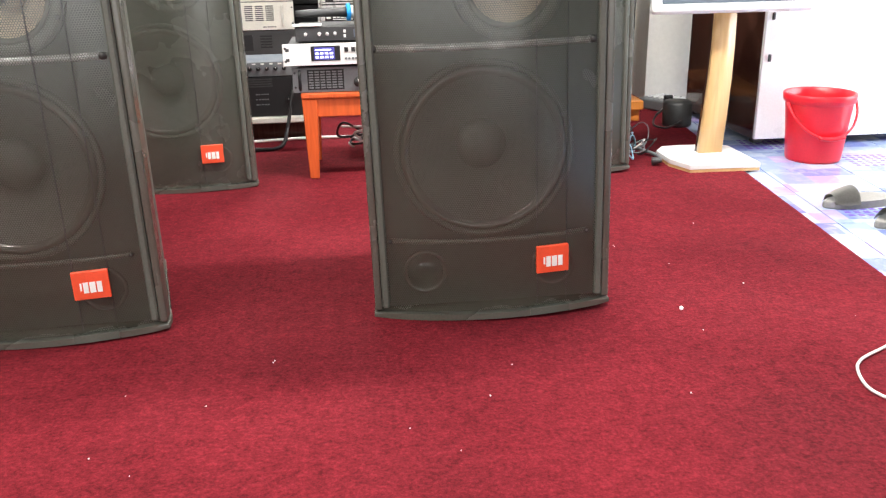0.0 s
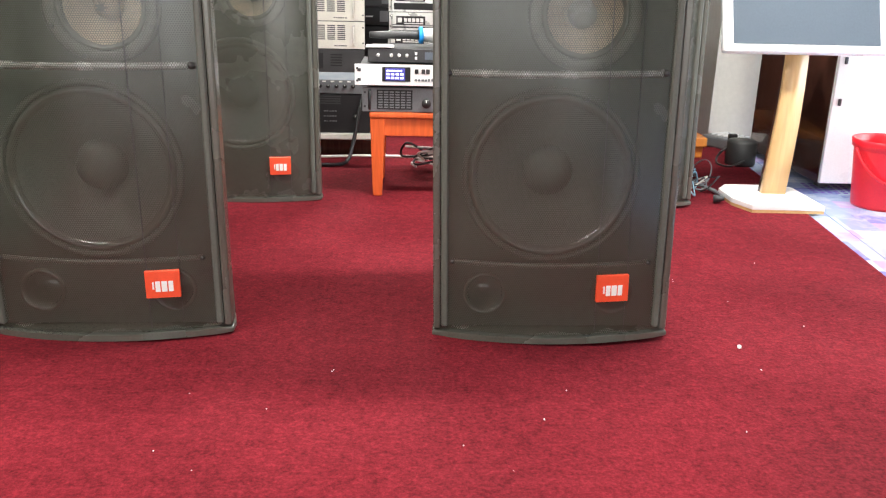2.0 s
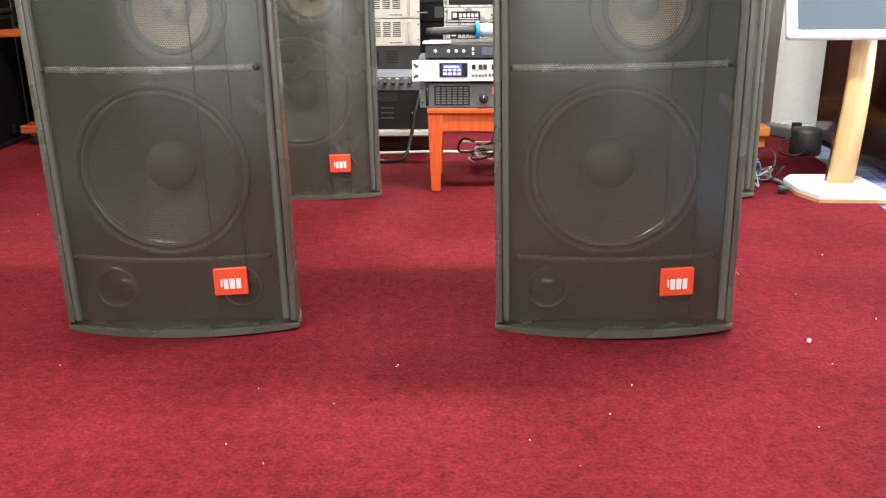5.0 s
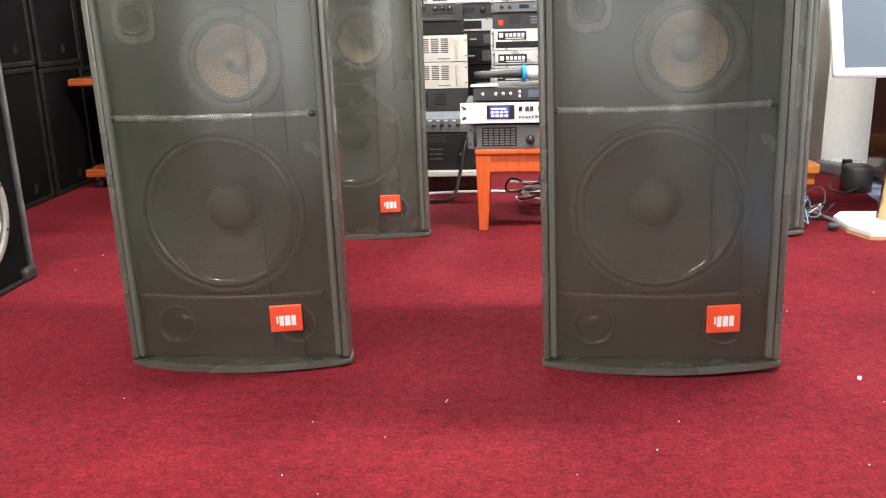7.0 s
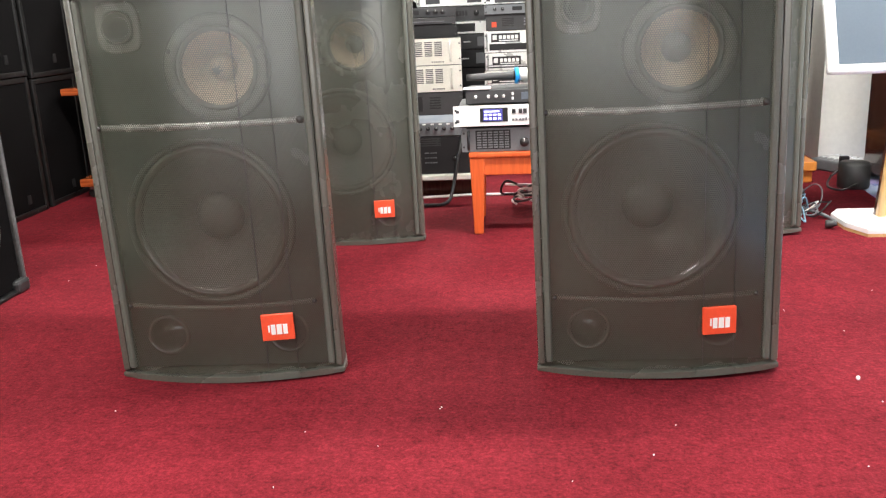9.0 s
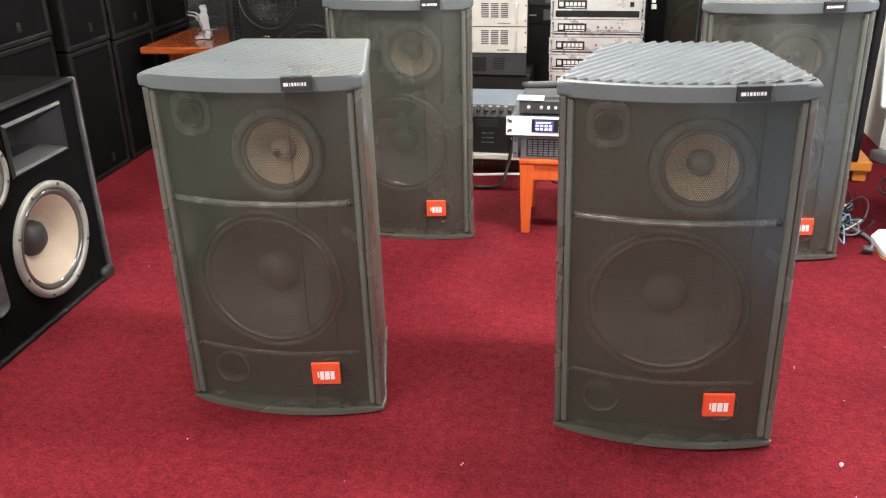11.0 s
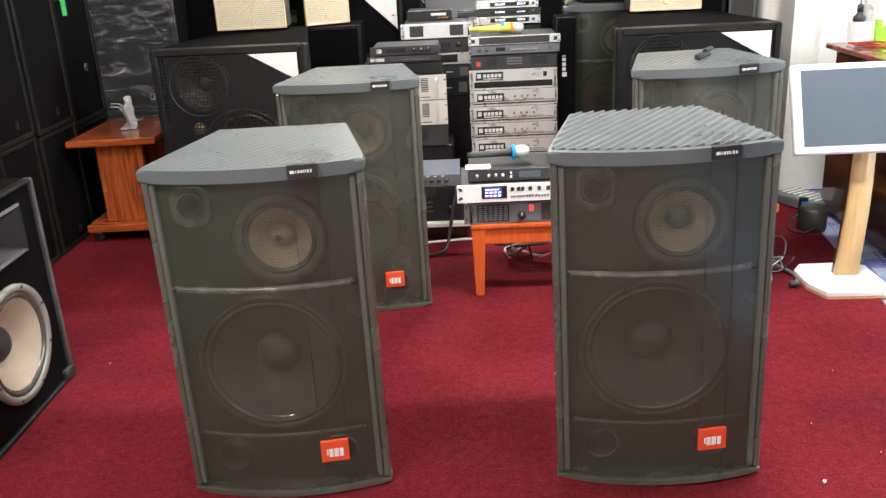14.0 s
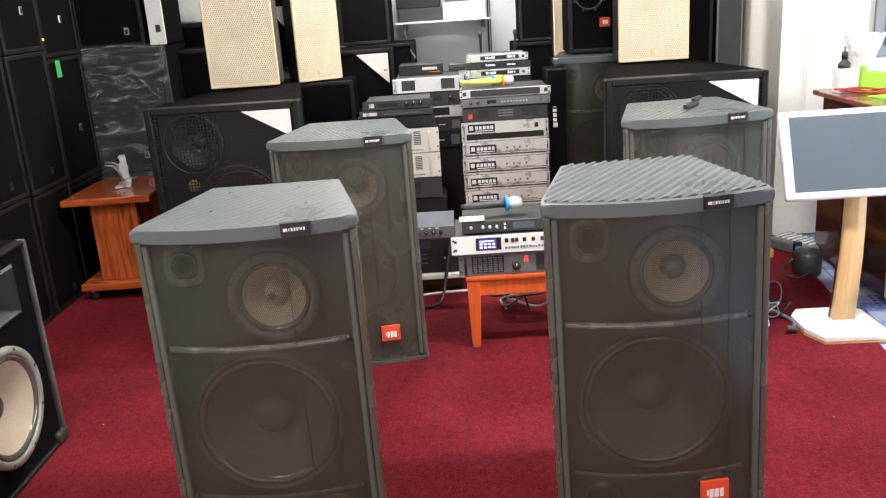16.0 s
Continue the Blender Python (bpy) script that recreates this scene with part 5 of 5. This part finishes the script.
# ---------------- side table with lump of film ----------------
tb = thing("side_table", pose(-1.815, 4.0, 0), "red-brown varnished wooden side table on castors", "table")
part("tabletop", prism([(-0.225, 0.0), (0.215, 0.02), (0.20, 0.55), (-0.215, 0.53)], 0.505, 0.540, 0.006), TABLE_WOOD, tb)
part("upright", prism([(-0.085, 0.06), (0.125, 0.06), (0.125, 0.09), (-0.085, 0.09)], 0.100, 0.505, 0.003), TABLE_WOOD_Z, tb)
part("upright", prism([(-0.085, 0.42), (0.125, 0.42), (0.125, 0.45), (-0.085, 0.45)], 0.100, 0.505, 0.003), TABLE_WOOD_Z, tb)
part("side_board", box(-0.110, -0.086, 0.06, 0.45, 0.100, 0.505, 0.003), TABLE_WOOD_Z, tb)
part("lower_board", prism([(-0.200, 0.0), (0.200, 0.01), (0.20, 0.52), (-0.20, 0.52)], 0.060, 0.100, 0.005), TABLE_WOOD, tb)
for cx in (-0.16, 0.16):
    for cy in (0.05, 0.46):
        c = part("castor", lathe([(0, -0.012), (0.020, -0.012), (0.024, -0.006), (0.024, 0.006), (0.020, 0.012), (0, 0.012)], cx, 0.024, cy, 18), RUBBER, tb, "", True)
        part("fork", box(cx - 0.012, cx + 0.012, cy - 0.016, cy + 0.016, 0.042, 0.060, 0.002), CHROME, c)
rnd = random.Random(4)
wisp = thing("plastic_film_lump", pose(-1.80, 4.24, 0.541), "crumpled wisp of clear plastic film on a side table", "plastic film")
for k in range(9):
    # crumpled ribbons that rise, lean over and trail on the table
    a, lean, tall = rnd.uniform(0, 6.28), rnd.uniform(-0.10, 0.02), rnd.uniform(0.09, 0.19)
    if k > 6:
        lean, tall = 0.07, 0.05
    bm = bmesh.new()
    rows = []
    for i in range(12):
        u = i / 11
        z = tall * math.sin(min(1.0, u * 1.15) * math.pi / 2) + 0.004
        wide = 0.030 * (1 - 0.75 * u) * (1 + 0.5 * noise.noise((k * 3.1, u * 5, 0.4)))
        cx, cy = 0.02 * math.cos(a) + lean * u * u + 0.012 * noise.noise((k, u * 6, 2.0)), 0.02 * math.sin(a) + 0.012 * noise.noise((u * 6, k, 7.0))
        rows.append([bm.verts.new((cx + wide * v * math.cos(a + 1.2 * u), cy + wide * v * math.sin(a + 1.2 * u) + 0.010 * noise.noise((v * 4, u * 7, k * 1.7)), z + 0.006 * noise.noise((v * 3, u * 9, k + 0.5)))) for v in (-1, -0.5, 0, 0.5, 1)])
    for p, q in zip(rows, rows[1:]):
        for v in range(4):
            bm.faces.new((p[v], p[v + 1], q[v + 1], q[v]))
    part("fold", bm, FILM_BUNCH, wisp, "", True)

# small black clip on the far lid
bm = box(-0.035, 0.030, -0.014, 0.014, 0.0, 0.022, 0.008, 2)
box(0.006, 0.046, -0.010, 0.010, 0.018, 0.034, 0.006, 2, bm=bm)
solid("black_clip", bm, RUBBER, "small black plastic clip lying on a loudspeaker lid", "clip", m=pose(0.855, 3.19, 0.926, 0, -12, 25))


# ---------------- display kiosk ----------------
k = thing("display_kiosk", pose(1.44, 3.12, 0), "white-framed display on a bent plywood column and white foot", "display")
foot = [(-0.150, -0.04), (-0.110, -0.145), (0.150, -0.155), (0.150, 0.12), (0.10, 0.165), (-0.105, 0.165), (-0.150, 0.10)]
part("foot_plate", prism(foot, 0.010, 0.030, 0.003), WHITE, k, "white foot plate")
part("foot_core", prism([(x * 0.995, y * 0.995) for x, y in foot], 0.0, 0.011), PLY, k, "pale wood edge of the foot")
bm = bmesh.new()
prof = [(0.020, 0.020), (0.16, 0.018), (0.30, 0.022), (0.42, 0.034), (0.52, 0.050), (0.60, 0.070)]
for th0, th1 in ((0.0, 0.026),):
    fr, bk = [], []
    for z, y in prof:
        fr.append((bm.verts.new((-0.014 + 0.075 * z, y + th0, z)), bm.verts.new((0.076 + 0.052 * z, y + th0, z))))
        bk.append((bm.verts.new((-0.014 + 0.075 * z, y + th1, z)), bm.verts.new((0.076 + 0.052 * z, y + th1, z))))
    for i in range(len(prof) - 1):
        bm.faces.new((fr[i][0], fr[i][1], fr[i + 1][1], fr[i + 1][0]))
        bm.faces.new((bk[i][1], bk[i][0], bk[i + 1][0], bk[i + 1][1]))
        bm.faces.new((bk[i][0], fr[i][0], fr[i + 1][0], bk[i + 1][0]))
        bm.faces.new((fr[i][1], bk[i][1], bk[i + 1][1], fr[i + 1][1]))
    bm.faces.new((fr[0][0], bk[0][0], bk[0][1], fr[0][1]))
    bm.faces.new((fr[-1][1], bk[-1][1], bk[-1][0], fr[-1][0]))
part("column", bm, PLY, k, "bent pale plywood column", True)
bm = bmesh.new()
fr = [(bm.verts.new((-0.014 + 0.075 * z, y + 0.027, z)), bm.verts.new((0.072 + 0.05 * z, y + 0.027, z)), bm.verts.new((0.072 + 0.05 * z, y + 0.045, z)), bm.verts.new((-0.014 + 0.075 * z, y + 0.045, z))) for z, y in prof]
for a, b in zip(fr, fr[1:]):
    for i in range(4):
        bm.faces.new((a[i], a[(i + 1) % 4], b[(i + 1) % 4], b[i]))
part("column_back", bm, DARK_WOOD, k, "dark brown back layer of the column")
panel = part("display_frame", box(-0.30, 0.30, 0, 0.035, 0, 0.350, 0.012, 3), WHITE, k, "white rounded display frame")
panel.matrix_basis = Matrix.Translation((0.058, -0.030, 0.556)) @ Matrix.Rotation(radians(-22), 4, "X")
part("screen", box(-0.265, 0.265, -0.0015, 0.010, 0.030, 0.325), SCREEN, panel, "dark grey glass screen, switched off")


# ---------------- desk cabinet, bucket and floor clutter ----------------
dk = thing("desk_cabinet", pose(1.745, 3.355, 0), "white-fronted cabinet with dark brown side, cluttered top", "cabinet")
part("body", box(0.0, 0.85, 0.012, 0.74, 0.02, 0.80, 0.003), DARK_WOOD, dk, "dark brown laminate body")
for a, b in ((0.0, 0.53), (0.534, 0.85)):
    dr = part("door", box(a, b, -0.008, 0.011, 0.024, 0.800, 0.003), WHITE, dk, "white lacquered door")
    if a == 0.0:
        for z in (0.35, 0.51):
            part("latch", box(0.022, 0.034, -0.014, -0.006, z - 0.014, z + 0.014, 0.002), DARKGREY, dr)
part("desk_top", box(-0.012, 0.862, -0.012, 0.845, 0.80, 0.825, 0.004), DESK_TOP, dk, "reddish wooden top")
for fx, fy in ((0.04, 0.06), (0.81, 0.06), (0.04, 0.70), (0.81, 0.70)):
    part("leg", box(fx - 0.02, fx + 0.02, fy - 0.02, fy + 0.02, 0, 0.022), DARKGREY, dk)

bk = thing("bucket", pose(1.880, 3.130, -0.008), "red plastic bucket with handle standing on tiles", "bucket")
part("body", turned([(0, 0.004), (0.092, 0.004), (0.097, 0.0), (0.101, 0.01), (0.120, 0.215), (0.122, 0.222), (0.128, 0.225), (0.131, 0.252), (0.127, 0.256), (0.120, 0.254), (0.116, 0.225), (0.097, 0.014), (0, 0.012)], 48), RED, bk, "", True)
part("handle", tube([(0.134 * math.cos(a), -0.095 * math.sin(a) - 0.02, 0.225 - 0.125 * math.sin(a)) for a in [math.pi * i / 12 for i in range(13)]], 0.005, 8, None, 2), RED, bk, "red carrying handle hanging down", True)
part("grip", tube([(-0.05, -0.118, 0.105), (0, -0.121, 0.100), (0.05, -0.118, 0.105)], 0.008, 8), RED, bk, "", True)


def slipper(m, label):
    s = thing("slipper", m, label, "slipper", "grey slippers")
    pts = [(0.125 * math.cos(a) * (1 if math.cos(a) > 0 else 1.05), (0.046 + 0.008 * math.cos(a)) * math.sin(a)) for a in [2 * math.pi * i / 28 for i in range(28)]]
    part("sole", prism(pts, 0, 0.024, 0.006), GREY_RUBBER, s)
    bm = bmesh.new()
    rows = []
    for i in range(7):
        x = -0.035 - 0.075 * i / 6
        wy = 0.050 if i < 4 else 0.050 - 0.007 * (i - 3)
        rows.append([bm.verts.new((x, wy * math.cos(a), 0.016 + (0.052 - 0.004 * i) * math.sin(a))) for a in [math.pi * j / 10 for j in range(11)]])
    for a, b in zip(rows, rows[1:]):
        for j in range(10):
            bm.faces.new((a[j], a[j + 1], b[j + 1], b[j]))
    ext = bmesh.ops.solidify(bm, geom=bm.faces[:], thickness=0.006)
    part("strap", bm, GREY_RUBBER, s, "broad foam strap", True)
    return s


sl = slipper(pose(1.715, 2.535, -0.008, 0, 0, 8), "grey foam slipper lying on blue tiles")
copy_thing(sl, pose(1.755, 2.335, -0.008, 0, 0, 14))

# things on the desk
hol = thing("pen_holder", pose(1.83, 4.02, 0.825), "white and lime desk holder full of oddments", "holder")
part("white_box", box(-0.055, 0.035, -0.03, 0.06, 0, 0.115, 0.003), WHITE, hol)
part("lime_tray", prism([(0.036, -0.05), (0.150, -0.05), (0.150, 0.06), (0.036, 0.06)], 0, 0.09, 0.003), GREEN, hol, "lime green tray")
part("lime_back", box(0.036, 0.060, -0.048, 0.058, 0.09, 0.125, 0.002), GREEN, hol)
bot = thing("bottle", pose(1.80, 4.02, 0.941), "small black-capped bottle in a desk holder", "bottle")
part("body", turned([(0, 0), (0.026, 0), (0.028, 0.01), (0.028, 0.02), (0.014, 0.035), (0.012, 0.045), (0, 0.045)], 20), RUBBER, bot, "", True)
part("cap", turned([(0, 0.045), (0.014, 0.045), (0.014, 0.075), (0.004, 0.080), (0.004, 0.10), (0, 0.10)], 16), RUBBER, bot, "", True)
bm = bmesh.new()
rnd = random.Random(11)
pts = [[bm.verts.new(((0.045 + 0.012 * j) * math.cos(a) * rnd.uniform(0.8, 1.1), 0.6 * (0.045 + 0.012 * j) * math.sin(a), 0.035 * j + rnd.uniform(-0.012, 0.012))) for a in [2 * math.pi * i / 14 for i in range(14)]] for j in range(6)]
for a, b in zip(pts, pts[1:]):
    for i in range(14):
        bm.faces.new((a[i], a[(i + 1) % 14], b[(i + 1) % 14], b[i]))
solid("plastic_bag", bm, FILM_BUNCH, "clear plastic bag standing in a desk holder", "bag", m=pose(1.885, 4.02, 0.918))
solid("pink_wrapper", box(-0.010, 0.010, -0.004, 0.004, 0, 0.085, 0.003), CABLE_RED, "pink plastic wrapper in a bag", "wrapper", m=pose(1.855, 4.03, 0.95, 0, 14, 20))
solid("green_sheet", prism([(-0.07, -0.06), (0.09, -0.04), (0.05, 0.07), (-0.09, 0.03)], 0, 0.004), GREEN, "lime paper sheet on the desk", "paper", m=pose(1.92, 3.80, 0.826))
bm = bmesh.new()
rnd = random.Random(5)
for q in range(4):
    tube([(-0.14 + 0.07 * i + rnd.uniform(-0.02, 0.02), rnd.uniform(-0.07, 0.07), 0.008 + rnd.uniform(0, 0.02)) for i in range(6)], 0.005, 6, bm, 4)
solid("red_cable_coil", bm, CABLE_RED, "loose red cables lying over the desk edge", "cable", m=pose(1.90, 3.93, 0.826), smooth=True)
wn1 = thing("dark_window", pose(2.64, 4.84, 0.90), "dark glass pane in a grey frame beyond the desk", "window", kind="structure")
part("frame", box(-0.32, 0.9, -0.02, 0.0, 0, 1.6, 0.004), MIDGREY, wn1)
part("pane", box(-0.26, 0.84, -0.028, -0.019, 0.06, 1.54), SCREEN, wn1)

# power supplies and adaptor by the wall corner
ps = thing("grey_mixer", pose(1.70, 4.17, 0, 0, 0, -62), "small grey mixing desk on the floor by the wall", "mixer")
part("case", box(-0.14, 0.14, -0.09, 0.09, 0, 0.055, 0.010, 2), MIDGREY, ps)
for i in range(7):
    part("fader", box(-0.11 + 0.034 * i, -0.10 + 0.034 * i, -0.05, 0.06, 0.055, 0.062, 0.001), WHITE, ps)
ad = thing("black_adaptor", pose(1.590, 3.80, 0.0), "round black adaptor with coiled lead on carpet", "adaptor")
part("body", turned([(0, 0), (0.062, 0), (0.066, 0.01), (0.066, 0.10), (0.058, 0.112), (0, 0.112)], 24), RUBBER, ad, "", True)
part("lead", tube([(0.0, -0.06, 0.03), (-0.07, -0.08, 0.008), (-0.11, -0.02, 0.008), (-0.08, 0.06, 0.03), (-0.04, 0.02, 0.09), (-0.10, 0.0, 0.05)], 0.005, 6), CABLE_BLACK, ad, "", True)
solid("blue_label_box", box(-0.02, 0.02, -0.012, 0.012, 0, 0.11, 0.004), BLACK, "small black battery box with blue label", "box", m=pose(1.605, 3.96, 0.0))
solid("blue_label", box(-0.014, 0.014, -0.0145, -0.0125, 0.05, 0.09), BLUE, "blue printed label on a box", "label", m=pose(1.605, 3.96, 0.0))


def cable(name, pts, r, material, label):
    return solid(name, tube(pts, r, 8, None, 8), material, label, "cable", "loose cables", smooth=True)


cable("white_cable", [(1.52, 1.70, 0.006), (1.30, 1.62, 0.005), (1.19, 1.56, 0.005), (1.105, 1.51, 0.005), (1.070, 1.455, 0.005), (1.060, 1.390, 0.005), (1.10, 1.345, 0.005), (1.25, 1.30, 0.005), (1.5, 1.27, 0.005)], 0.003, CABLE_WHITE, "thin white cable looping over red carpet")
cable("white_floor_cable", [(-0.62, 3.86, 0.006), (-0.35, 3.80, 0.006), (-0.10, 3.83, 0.006), (0.15, 3.82, 0.006), (0.42, 3.78, 0.006), (0.62, 3.80, 0.006)], 0.0065, CABLE_WHITE, "white mains cable running across carpet behind a stool")
cable("black_lead", [(-0.11, 3.79, 0.28), (-0.13, 3.75, 0.20), (-0.15, 3.72, 0.09), (-0.18, 3.66, 0.012), (-0.28, 3.62, 0.010), (-0.42, 3.68, 0.010)], 0.008, CABLE_BLACK, "thick black lead hanging from an amplifier")
rnd = random.Random(8)
for i in range(5):
    p = [(0.10 + rnd.uniform(-0.05, 0.25), 3.52 + rnd.uniform(-0.06, 0.16), 0.01 + rnd.uniform(0, 0.12)) for _ in range(6)]
    cable("tangled_cable", p, 0.005, (CABLE_WHITE, CABLE_BLACK)[i % 2], "tangled cable heaped beneath a stool")
for i in range(13):
    c0 = Vector((1.215 + rnd.uniform(-0.05, 0.045), 3.26 + 0.028 * i, 0))
    spin, wide = rnd.uniform(0, 6.28), rnd.uniform(0.035, 0.085)
    p = []
    for j in range(11):
        a = spin + 0.85 * j
        p.append((c0.x + (wide + rnd.uniform(-0.02, 0.02)) * math.cos(a), c0.y + rnd.uniform(0.05, 0.10) * math.sin(a), 0.006 + 0.008 * ((i + j) % 4) + (rnd.uniform(0.01, 0.06) if j in (3, 4, 7) else 0)))
    cable("tangled_cable", p, 0.0028, (CABLE_BLUE, MIDGREY, CABLE_BLACK, CABLE_WHITE, CABLE_BLUE, DARKGREY)[i % 6], "tangled thin cable lying on carpet beside the kiosk")
cable("thick_lead", [(1.165, 3.46, 0.012), (1.20, 3.36, 0.022), (1.262, 3.29, 0.016), (1.292, 3.21, 0.009), (1.278, 3.15, 0.010), (1.250, 3.115, 0.016)], 0.0075, MIDGREY, "thick grey lead curling over red carpet")
solid("cable_plug", turned([(0, 0), (0.020, 0), (0.022, 0.008), (0.016, 0.03), (0.012, 0.045), (0, 0.045)], 16), DARKGREY, "metal cable plug lying on carpet", "plug", m=pose(1.235, 3.11, 0.016, 82, 0, 60) @ Matrix.Diagonal((0.7, 0.7, 0.8, 1)), smooth=True)

# bits on the back wall
wd = thing("wall_amplifier", pose(0.06, 6.30, 1.215), "white amplifier on a wall shelf", "amplifier")
part("case", box(-0.15, 0.15, 0, 0.26, 0, 0.12, 0.004), WHITE, wd)
part("dark_top", box(-0.14, 0.14, -0.002, 0.24, 0.121, 0.24, 0.004), BLUEGREY, wd)
for i in range(6):
    knob(wd, -0.11 + 0.042 * i, 0.19, 0.010, RUBBER, -0.002)
wd2 = thing("wall_box", pose(-0.26, 6.30, 1.215), "dark grey equipment case on a wall shelf", "case")
part("case", box(-0.16, 0.16, 0, 0.26, 0, 0.09, 0.004), DARKGREY, wd2)
part("upper_case", box(-0.17, 0.15, 0.01, 0.26, 0.091, 0.19, 0.004), BLACK, wd2)
sh = thing("wall_shelf", pose(-0.09, 6.28, 1.20), "pale shelf fixed to the back wall", "shelf")
part("board", box(-0.36, 0.34, 0, 0.32, 0, 0.014), PANEL, sh)
for bx in (-0.30, 0.28):
    part("bracket", box(bx, bx + 0.02, 0.02, 0.318, -0.06, 0.0), DARKGREY, sh)
cable("hanging_wire", [(-0.40, 6.5, 1.9), (-0.41, 6.42, 1.4), (-0.38, 6.3, 1.15), (-0.33, 5.8, 1.06), (-0.28, 5.42, 1.02)], 0.003, MIDGREY, "thin pale wire hanging down the back wall")
cable("wall_wire", [(0.24, 6.58, 2.2), (0.245, 6.58, 1.5), (0.24, 6.57, 0.9)], 0.006, CABLE_BLACK, "black wire running down the back wall")
cable("wall_cable", [(1.80, 4.44, 2.4), (1.80, 4.44, 1.0), (1.80, 4.44, 0.50), (1.83, 4.44, 0.45), (1.90, 4.44, 0.45)], 0.004, CABLE_WHITE, "thin white cable fixed to the plaster wall")

# crumbs on the carpet
rnd = random.Random(21)
spots = [(0.854, 1.813, 0.0058), (0.358, 1.483, 0.0018), (-0.057, 1.687, 0.0016)]
spots += [(x, y, rnd.uniform(0.0008, 0.0016)) for x, y in (
    (-1.38, 2.83), (-1.39, 2.65), (-0.78, 1.68), (-0.33, 1.58), (-0.17, 1.52), (-0.06, 1.68), (0.42, 1.60), (0.83, 2.26), (-0.06, 1.68), (-0.17, 1.52), (-0.33, 1.58), (0.42, 1.60), (0.20, 1.39), (0.28, 1.31), (-0.34, 1.37), (-0.26, 1.31), (0.83, 2.25), (0.93, 2.10), (0.73, 1.44), (0.86, 1.70), (1.06, 1.94), (1.12, 2.41), (1.22, 1.72), (0.86, 1.70))]
bm = bmesh.new()
for x, y, r in spots:
    t = bmesh.new()
    bmesh.ops.create_icosphere(t, subdivisions=1, radius=r)
    for v in t.verts:
        v.co *= rnd.uniform(0.7, 1.25)
    merge(bm, t, Matrix.Translation((x, y, r * 0.5)))
tagged(solid("crumbs", bm, PAPER, "scattered white crumbs on red carpet", "crumbs"), kind="stuff")

# ---------------- floor tiles ----------------
SIDE = 0.30
me = mesh_of("tile", box(0.0015, SIDE - 0.0015, 0.0015, SIDE - 0.0015, -0.013, -0.008, 0.001), TILE)
dots = bmesh.new()
for i in range(6):
    for j in range(6):
        box(0.065 + 0.030 * i, 0.083 + 0.030 * i, 0.065 + 0.030 * j, 0.083 + 0.030 * j, -0.0078, -0.0074, bm=dots)
dots = mesh_of("tile_inlay", dots, VIOLET)
tiles = thing("tile_floor", pose(1.532, 2.97, 0, 0, 0, -math.degrees(math.atan(EDGE_SLOPE))), "blue and lilac patterned glazed floor tiles", "floor", kind="structure")
for i in range(9):
    for j in range(20):
        ob = new("tile", me)
        ob.parent = tiles
        ob.location = (-0.22 + SIDE * i, -3.9 + SIDE * j, 0)
        if (i + j) % 3 == 0:
            d = new("tile_inlay", dots)
            d.parent = ob
